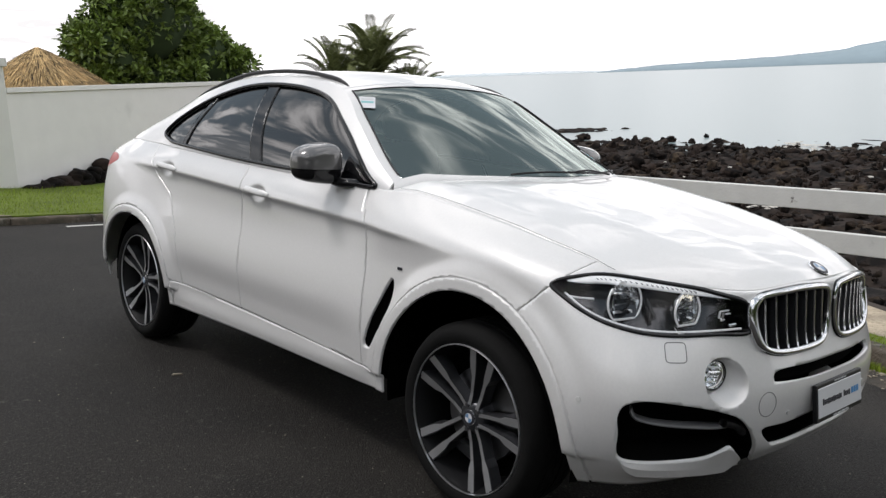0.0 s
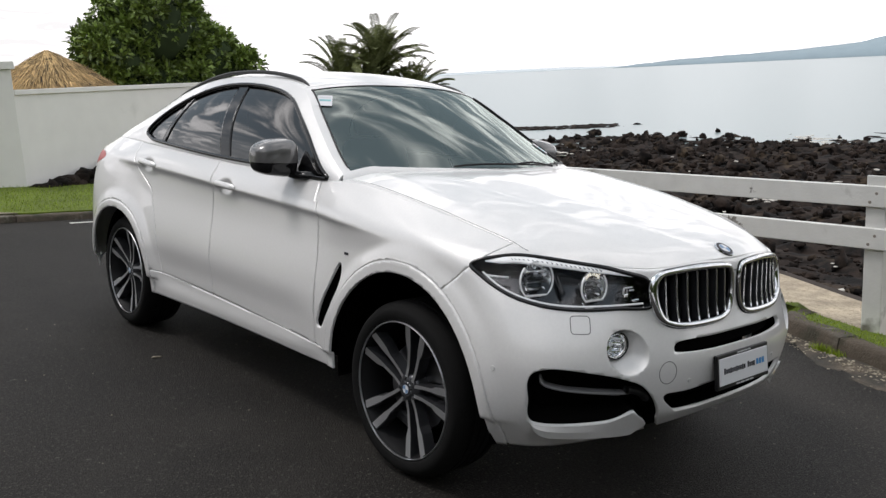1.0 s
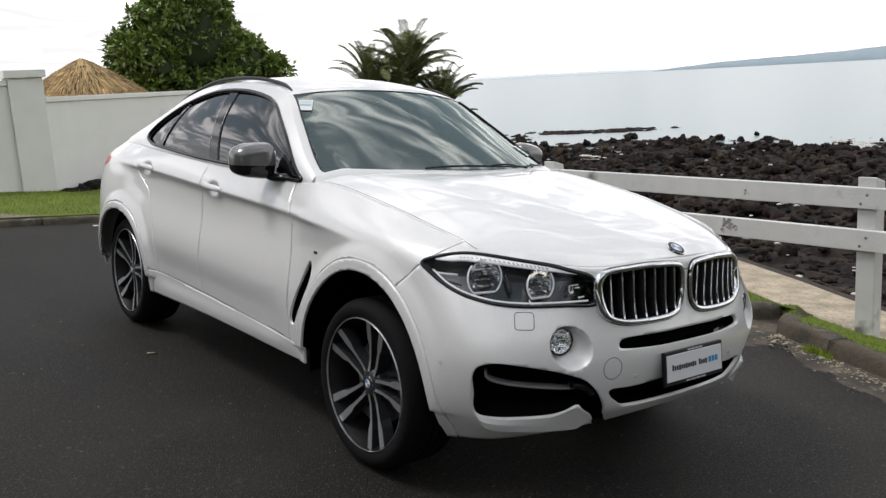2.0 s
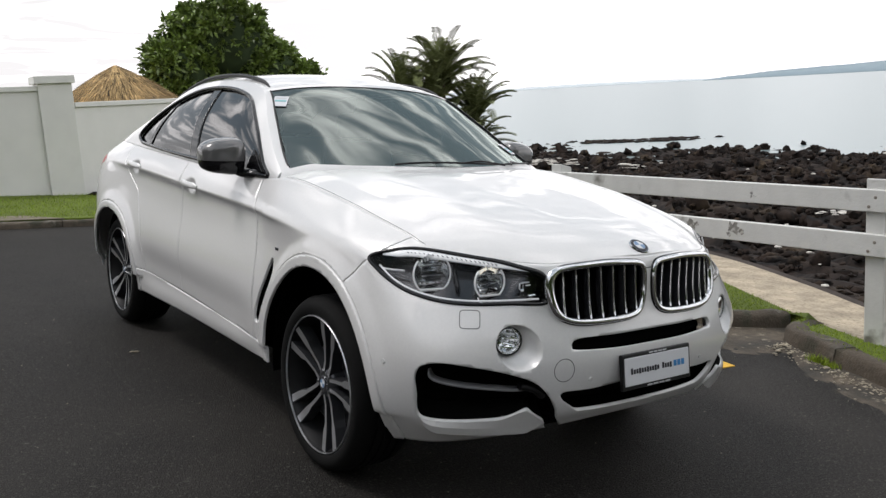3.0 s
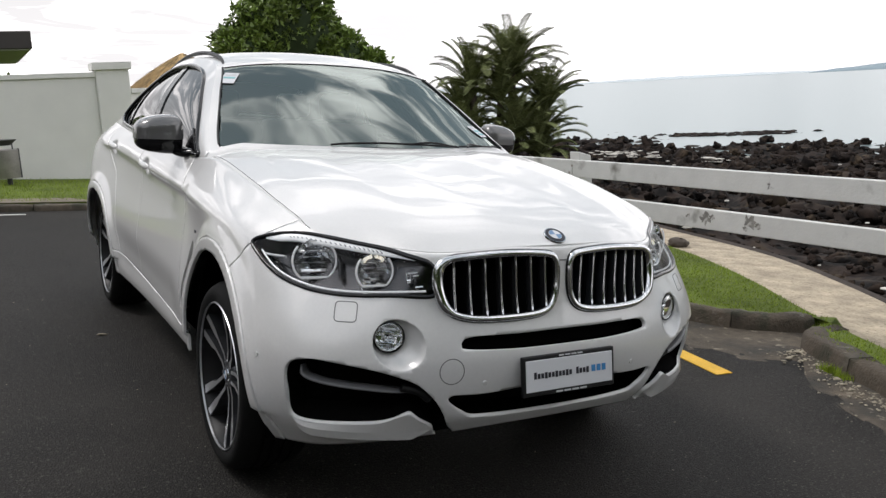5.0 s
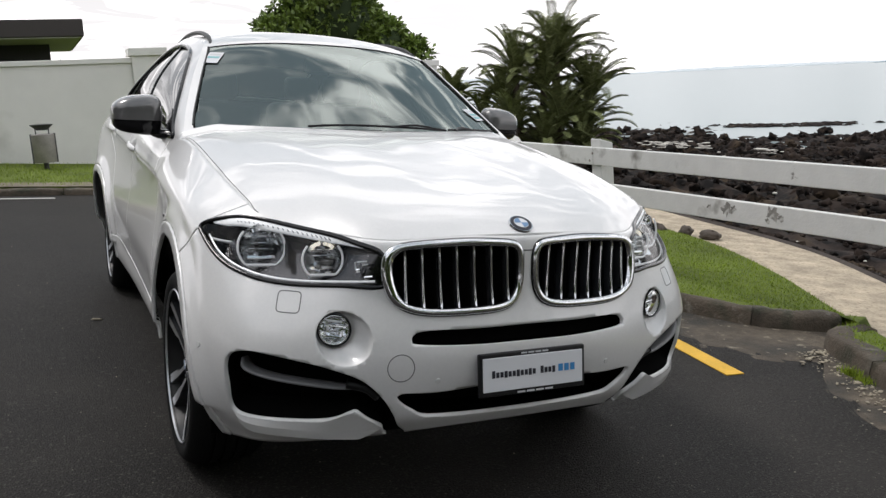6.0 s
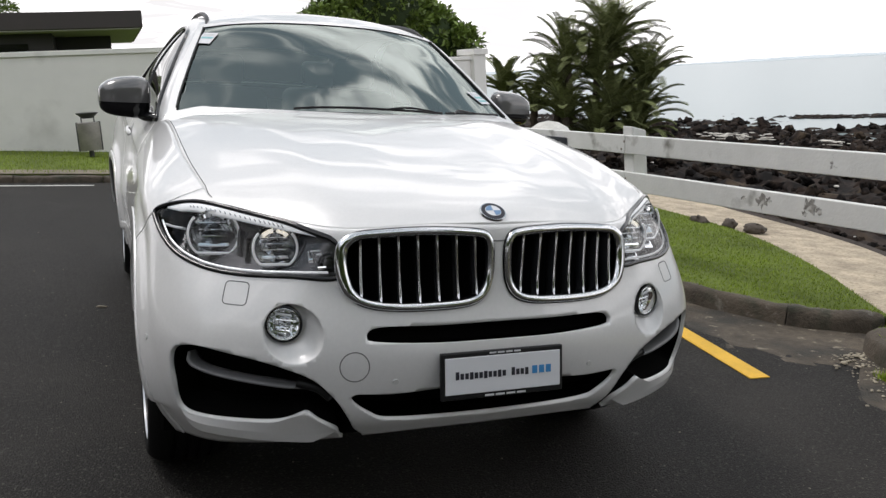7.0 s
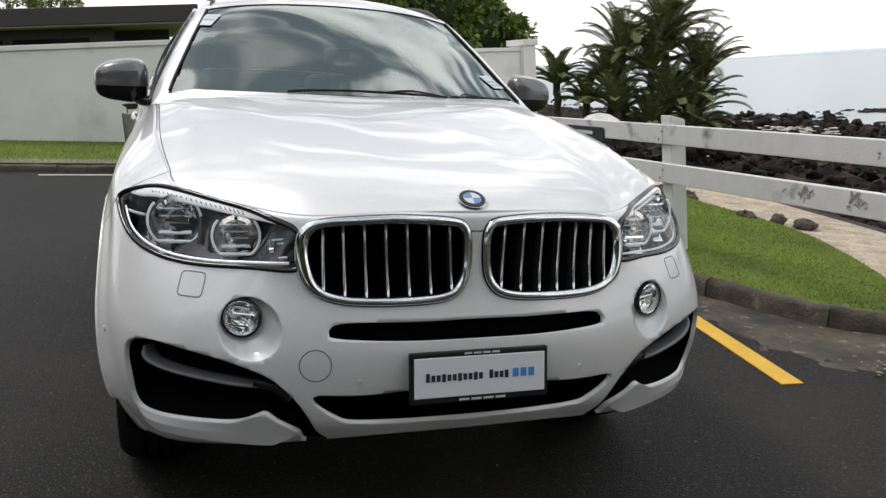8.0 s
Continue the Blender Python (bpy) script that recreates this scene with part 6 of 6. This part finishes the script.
for k in range(16):
    if k != 11:
        bar("plate_bar", -0.152 + k * 0.0146, -0.1416 + k * 0.0146, (0.0025 if k in (0, 12) else 0), 0.0225 if k in (0, 12) else (0.0165 if k % 3 else 0.0205), INK)
for k in range(3):
    bar("plate_bar", 0.090 + k * 0.0225, 0.1065 + k * 0.0225, 0.002, 0.0225, BLUE)
for k in range(4):
    bar("frame_bar", -0.060 + k * 0.034, -0.032 + k * 0.034, -0.060, 0.0055, PALE)
    bar("frame_bar", -0.045 + k * 0.026, -0.024 + k * 0.026, 0.060, 0.0045, PALE)

# ---- mirrors ----
for sx in (1, -1):
    def blob(zlo, zhi, off):
        bm = bmesh.new()
        bmesh.ops.create_uvsphere(bm, u_segments=40, v_segments=30, radius=1)
        for v_ in bm.verts:
            x, y, z = v_.co
            f = lambda q, e: math.copysign(abs(q) ** e, q)
            x, y, z = f(x, 0.58), f(y, 0.68), f(z, 0.50)
            yy = y * (0.088 if y < 0 else 0.045)
            xx = x * 0.108
            zz = z * (0.086 + 0.012 * (-x))
            if z > 0:
                zz *= 1 - 0.22 * max(0, x) ** 2 
            v_.co = ((0.955 + xx) , 0.995 + yy + 0.10 * (xx) , 1.245 + zz + 0.05 * yy)
            v_.co += Vector(((v_.co.x - 0.955), (v_.co.y - 0.995), (v_.co.z - 1.245))).normalized() * off
        bmesh.ops.bisect_plane(bm, geom=bm.verts[:] + bm.edges[:] + bm.faces[:], plane_co=(0, 0, zlo), plane_no=(0, 0, 1), clear_inner=True)
        bmesh.ops.bisect_plane(bm, geom=bm.verts[:] + bm.edges[:] + bm.faces[:], plane_co=(0, 0, zhi), plane_no=(0, 0, 1), clear_outer=True)
        for v_ in bm.verts:
            v_.co.x *= sx
        if sx < 0:
            bmesh.ops.reverse_faces(bm, faces=bm.faces)
        return bm
    mi = part("door_mirror", blob(1.10, 1.222, 0.0), GLOSSB, car, "door mirror with grey cap and black foot", smooth=True)
    part("mirror_cap", blob(1.224, 1.40, 0.003), MIRRORC, mi, "smooth grey cap", smooth=True)
    v, f = tube(spline([(.90, .985, 1.185), (.865, .93, 1.165), (.835, .875, 1.165), (.80, .85, 1.165)], np.linspace(0, 3, 14)) * (sx, 1, 1), np.linspace(0.026, 0.034, 14), 12, flat=(1.3, 0.75))
    mesh("mirror_arm", v, f, GLOSSB, mi)
    uv = glasshouse.locate([(.80, .775, 1.17), (.80, .96, 1.18), (.78, .95, 1.27), (.79, .87, 1.222)])
    v, f = glasshouse.cut(-glasshouse.hole(np.vstack([np.linspace(a, b, 8)[:-1] for a, b in zip(uv, np.roll(uv, -1, 0))])), 0.01, off=0.001, both=False)
    mesh("mirror_sail", *((v, f) if sx > 0 else mirrored(v, f)), GLOSSB, mi)

# ---- door handles, wing vent, wing badge ----
for y, z in ((1.56, 1.062), (2.56, 1.105)):
    lo_, hi_ = np.array((.0, y - 0.115, z - 0.004)), np.array((.0, y + 0.115, z + 0.008))
    u = np.linspace(0, 1, 18)
    pa = belt.at(belt.locate([(.93, lo_[1], lo_[2]), (.93, hi_[1], hi_[2])]))
    p = pa[0][0] * (1 - u[:, None]) + pa[0][1] * u[:, None]
    n = np.tile(pa[1].mean(0), (18, 1))
    h = 0.017 * np.sin(np.pi * np.clip(u * 1.06 - 0.03, 0, 1)) ** 0.5 + 0.001
    v, f = tube(p + n * h[:, None], np.interp(np.arange(18), (0, 2, 15, 17), (0.008, 0.0165, 0.0165, 0.008)), 12, ups=n, flat=(1, 0.5))
    for vv, ff in ((v, f), mirrored(v, f)):
        mesh("door_handle", vv, ff, PAINT, car, "white pull handle over a shallow recess")
for mr in (0, 1):
    v, f = belt.cut(-D_vent, 0, off=-0.03, both=False)
    w, g = strip(belt, vent_uv, -0.012, -0.031)
    a, b = (mirrored(v, f), mirrored(w, g)) if mr else ((v, f), (w, g))
    ve = mesh("wing_vent", *a, MATT, car, "slim black air vent behind the wheel")
    mesh("vent_wall", *b, GLOSSB, ve)
    p, n = belt.at(belt.locate([(.96, .425, .868)]))
    bm = bmesh.new(); boxm(bm, (0.003, 0.030, 0.012), (0, 0, 0), None, 0.001, 1)
    bmesh.ops.translate(bm, vec=Vector(p[0]) + Vector(n[0]) * 0.002, verts=bm.verts)
    for v_ in bm.verts:
        v_.co.x *= -1 if mr else 1
    part("wing_badge", bm, INK, car, "small dark wing emblem")

# ---- wheel-arch liners and underbody ----
for ya in AXLES:
    for sx in (1, -1):
        bm = bmesh.new()
        rows = []
        for x in (0.52, 0.86, 0.905):
            r = (0.505 if x < 0.9 else 0.492) if ya < 1 else (0.455 if x < 0.9 else 0.438)
            rows.append([bm.verts.new((x * sx, ya + r * math.cos(a), HUBZ + r * math.sin(a))) for a in np.linspace(radians(-9), radians(189), 40)])
        for a, b in zip(rows, rows[1:]):
            for k in range(39):
                bm.faces.new((a[k], a[k + 1], b[k + 1], b[k]))
        c0 = bm.verts.new((0.52 * sx, ya, HUBZ))
        for k in range(39):
            bm.faces.new((rows[0][k], rows[0][k + 1], c0))
        part("arch_liner", bm, MATT, car, smooth=True)
bm = bmesh.new()
for x0, x1, y0, y1, z0, z1 in ((-.52, .52, -.45, 3.5, .30, .62), (-.86, .86, .50, 2.44, .35, .45), (-.80, .80, 3.36, 3.50, .40, .60)):
    boxm(bm, (x1 - x0, y1 - y0, z1 - z0), ((x0 + x1) / 2, (y0 + y1) / 2, (z0 + z1) / 2), None, 0.02, 1)
part("underbody", bm, MATT, car)
bm = bmesh.new()
boxm(bm, (1.30, 0.9, 0.3), (0, -0.05, 0.80), None, 0.05, 1)
part("engine_cover", bm, MATT, car)

# ---- wheels ----
def wheel(sx, ya, turn):
    ox = 0.800 * sx
    M = Matrix.Translation((ox, ya, HUBZ)) @ Matrix.Rotation(radians(90 * sx), 4, "Y") @ Matrix.Rotation(turn, 4, "Z")
    n = 96
    def lat(profile):
        bm = bmesh.new()
        rows = [[bm.verts.new((r * math.cos(a), r * math.sin(a), z)) for a in np.arange(n) * math.tau / n] for r, z in profile]
        for a, b in zip(rows, rows[1:]):
            for k in range(n):
                bm.faces.new((a[k], a[(k + 1) % n], b[(k + 1) % n], b[k]))
        return bm
    W = 0.140
    prof = [(.255, -W + .01), (.285, -W), (.325, -W - .002), (.350, -W + .018), (.362, -W + .04)]
    for g in (-0.06, -0.02, 0.02, 0.06):
        prof += [(.365, g - .010), (.365, g - .006), (.357, g - .005), (.357, g + .005), (.365, g + .006), (.365, g + .010)]
    prof += [(.362, W - .04), (.350, W - .018), (.338, W - .004), (.328, W + .002), (.312, W + .003), (.300, W), (.289, W - .004), (.284, W - .012), (.275, W - .014)]
    ty = part("wheel", lat(prof), RUBBER, car, "black low-profile tyre on a twin-spoke alloy rim", smooth=True, angle=50, m=M)
    part("rim_edge", lat([(.287, W - .012), (.286, W - .006), (.283, W - .001), (.2812, W - .001), (.2802, W - .008)]), SILVER, ty, "bright machined rim edge", smooth=True, angle=40)
    part("rim_barrel", lat([(.2800, W - .008), (.270, W - .035), (.252, 0.02), (.250, -W + .03), (.255, -W + .01)]), BLACK, ty, smooth=True)
    part("brake_disc", lat([(.06, 0.035), (.178, 0.035), (.180, 0.030), (.180, 0.012), (.178, 0.008), (.06, 0.008)]), STEEL, ty, "steel brake disc", smooth=True, angle=40)
    bm = bmesh.new(); boxm(bm, (0.06, 0.20, 0.05), (-0.165 if ya < 1 else 0.165, 0.0, 0.035), None, 0.015)
    part("brake_caliper", bm, GREYM, ty)
    part("hub", lat([(.001, 0.100), (.040, 0.100), (.056, 0.094), (.066, 0.078), (.070, 0.03)]), GREYM, ty, smooth=True, angle=40)
    part("wheel_back", lat([(.001, -0.02), (.251, -0.02)]), MATT, ty)
    for k in range(5):
        rk = Matrix.Rotation(k * math.tau / 5, 4, "Z")
        for sd in (-1, 1):
            # a spoke: slim near the hub, broad and flat towards the rim
            st = ((0.045, 0.020, 0.009, 0.098), (0.090, 0.0240, 0.0085, 0.096), (0.160, 0.031, 0.0095, 0.104), (0.190, 0.038, 0.017, 0.110), (0.222, 0.043, 0.0185, 0.116), (0.276, 0.050, 0.019, 0.126))
            bm = bmesh.new(); rows = []
            for r, off, hw, top in st:
                c = off * sd
                rows.append([bm.verts.new((r, c + q * hw * (1.0 if tp else 1.15), top if tp else top - 0.05)) for q, tp in ((-1, 0), (-1, 1), (1, 1), (1, 0))])
            for a, b in zip(rows, rows[1:]):
                for q in range(4):
                    bm.faces.new((a[q], a[(q + 1) % 4], b[(q + 1) % 4], b[q]))
            bmesh.ops.recalc_face_normals(bm, faces=bm.faces)
            sp = part("spoke", bm, GREYM, ty, m=rk)
            bm = bmesh.new(); rows = []
            for r, off, hw, top in st:
                c = off * sd
                rows.append([bm.verts.new((r, c + q * hw * 0.84, top + 0.0012)) for q in (-1, 1)])
            for a, b in zip(rows, rows[1:]):
                bm.faces.new((a[0], b[0], b[1], a[1]))
            part("spoke_face", bm, SILVER, sp, "machined spoke face")
        bm = bmesh.new()
        bmesh.ops.create_cone(bm, cap_ends=True, segments=12, radius1=0.0085, radius2=0.0075, depth=0.02)
        bmesh.ops.translate(bm, vec=(0.050 * math.cos((k + .5) * math.tau / 5), 0.050 * math.sin((k + .5) * math.tau / 5), 0.095), verts=bm.verts)
        part("wheel_bolt", bm, STEEL, ty)
    roundel(ty, Matrix.Translation((0, 0, 0.103)) @ Matrix.Rotation(-turn, 4, "Z"), 0.031)
for ya, turn in ((AXLES[0], radians(-15)), (AXLES[1], radians(-14))):
    for sx in (1, -1):
        wheel(sx, ya, turn + (0 if sx < 0 else 0.6))

# ---- inside the cabin ----
bm = bmesh.new()
boxm(bm, (1.46, 0.62, 0.34), (0, 0.86, 0.93), Euler((radians(-8), 0, 0)).to_matrix(), 0.10, 3)
boxm(bm, (0.40, 0.20, 0.08), (-0.37, 1.02, 1.10), None, 0.035, 3)
part("dashboard", bm, CABIN, car, "dark soft dashboard")
bm = bmesh.new(); boxm(bm, (0.82, 0.46, 0.012), (0, -0.63, 0.398)); part("undertray", bm, MATT, car)
bm = bmesh.new(); boxm(bm, (1.56, 3.0, 0.06), (0, 2.1, 0.45)); part("cabin_floor", bm, CABIN, car)
def cabin_seat(x, y, w=0.52):
    bm = bmesh.new()
    boxm(bm, (w, 0.52, 0.16), (x, y, 0.68), None, 0.06, 3)
    st = part("seat", bm, CABIN, car, "dark leather seat", smooth=True)
    bm = bmesh.new()
    boxm(bm, (w * 0.94, 0.16, 0.66), (x, y + 0.33, 0.98), Euler((radians(-18), 0, 0)).to_matrix(), 0.07, 3)
    part("backrest", bm, CABIN, st, smooth=True)
    bm = bmesh.new()
    boxm(bm, (0.25, 0.10, 0.17), (x, y + 0.47, 1.395), Euler((radians(-12), 0, 0)).to_matrix(), 0.045, 3)
    part("headrest", bm, CABIN, st, smooth=True)
for x in (-0.39, 0.39):
    cabin_seat(x, 1.55)
    cabin_seat(x, 2.42, 0.58)
v, f = tube([(-0.39 + 0.18 * math.cos(a), 1.13 + 0.07 * math.sin(a), 1.03 + 0.165 * math.sin(a)) for a in np.arange(32) * math.tau / 32], 0.014, 8, True, ups=np.tile((0, -0.9, 0.4), (32, 1)))
mesh("steering_wheel", v, f, CABIN, car, "dark steering wheel")
bm = bmesh.new(); boxm(bm, (0.24, 0.035, 0.075), (0, 1.13, 1.515), Euler((radians(12), 0, 0)).to_matrix(), 0.014, 3)
rv = part("rear_view_mirror", bm, GLOSSB, car, smooth=True)
bm = bmesh.new(); boxm(bm, (0.09, 0.08, 0.035), (0, 1.13, 1.552), Euler((radians(25), 0, 0)).to_matrix(), 0.012, 3)
part("sensor_box", bm, GLOSSB, rv, smooth=True)
# roof lining so that the cabin is closed above
mesh("roof_lining", *roof.cut(np.minimum(-D_rg, 5), 0, off=-0.03), CABIN, car)

# stickers behind the screen, wipers
for c, w, h, rz, bars in (((-.575, 1.12, 1.505), 0.075, 0.10, 0, 2), ((.655, .73, 1.30), 0.085, 0.10, 0, 3)):
    uv = ws.locate([(abs(c[0]), c[1], c[2])])
    p, n = ws.at(uv)
    q = Vector((p[0][0] * (1 if c[0] > 0 else -1), p[0][1], p[0][2]))
    nn = Vector((n[0][0] * (1 if c[0] > 0 else -1), n[0][1], n[0][2]))
    m = Matrix.Translation(q + nn * 0.001) @ nn.to_track_quat("Z", "Y").to_matrix().to_4x4()
    bm = bmesh.new(); boxm(bm, (w, h, 0.001))
    stk = part("screen_sticker", bm, WHITEP, car, "small printed label on the windscreen", m=m)
    for k in range(bars):
        bm = bmesh.new(); boxm(bm, (w * 0.8, h * 0.16, 0.001), (0, h * (0.30 - 0.28 * k), 0.001))
        part("label_bar", bm, TEAL if k else PALE, stk)
for a, b, c in (((-.32, .40, 1.224), (.04, .36, 1.238), (.33, .39, 1.224)), ((.35, .41, 1.220), (.52, .475, 1.232), (.69, .575, 1.222))):
    pts = []
    for q in spline([a, b, c], np.linspace(0, 2, 22)):
        p, n = ws.at(ws.locate([(abs(q[0]), q[1], q[2])]))
        nn = n[0] * (1 if q[0] > 0 else -1, 1, 1)
        pts.append(p[0] * (1 if q[0] > 0 else -1, 1, 1) + nn * 0.009)
    wp = mesh("wiper", *tube(pts, 0.0045, 8, flat=(0.8, 1.1)), BLACK, car, "black wiper blade")
    arm = [np.array(pts[11]), np.array(pts[15 if a[0] < 0 else 4]) + (0, -.02, .012), np.array(pts[20 if a[0] < 0 else 1]) + (0, -.06, .0)]
    mesh("wiper_arm", *tube(spline(arm, np.linspace(0, 2, 10)), 0.0045, 8), BLACK, wp)
# screen edge seal
sd = []
for j in range(5, 67):
    sd.append((67.4 - 2.0 * smooth(0, 69, np.array(float(j))), j))
p, n = ws.at(np.array(sd, float))
for sx in (1, -1):
    mesh("screen_seal", *tube(p * (sx, 1, 1) + n * (sx, 1, 1) * 0.001, 0.005, 6, ups=n * (sx, 1, 1)), BLACK, car)
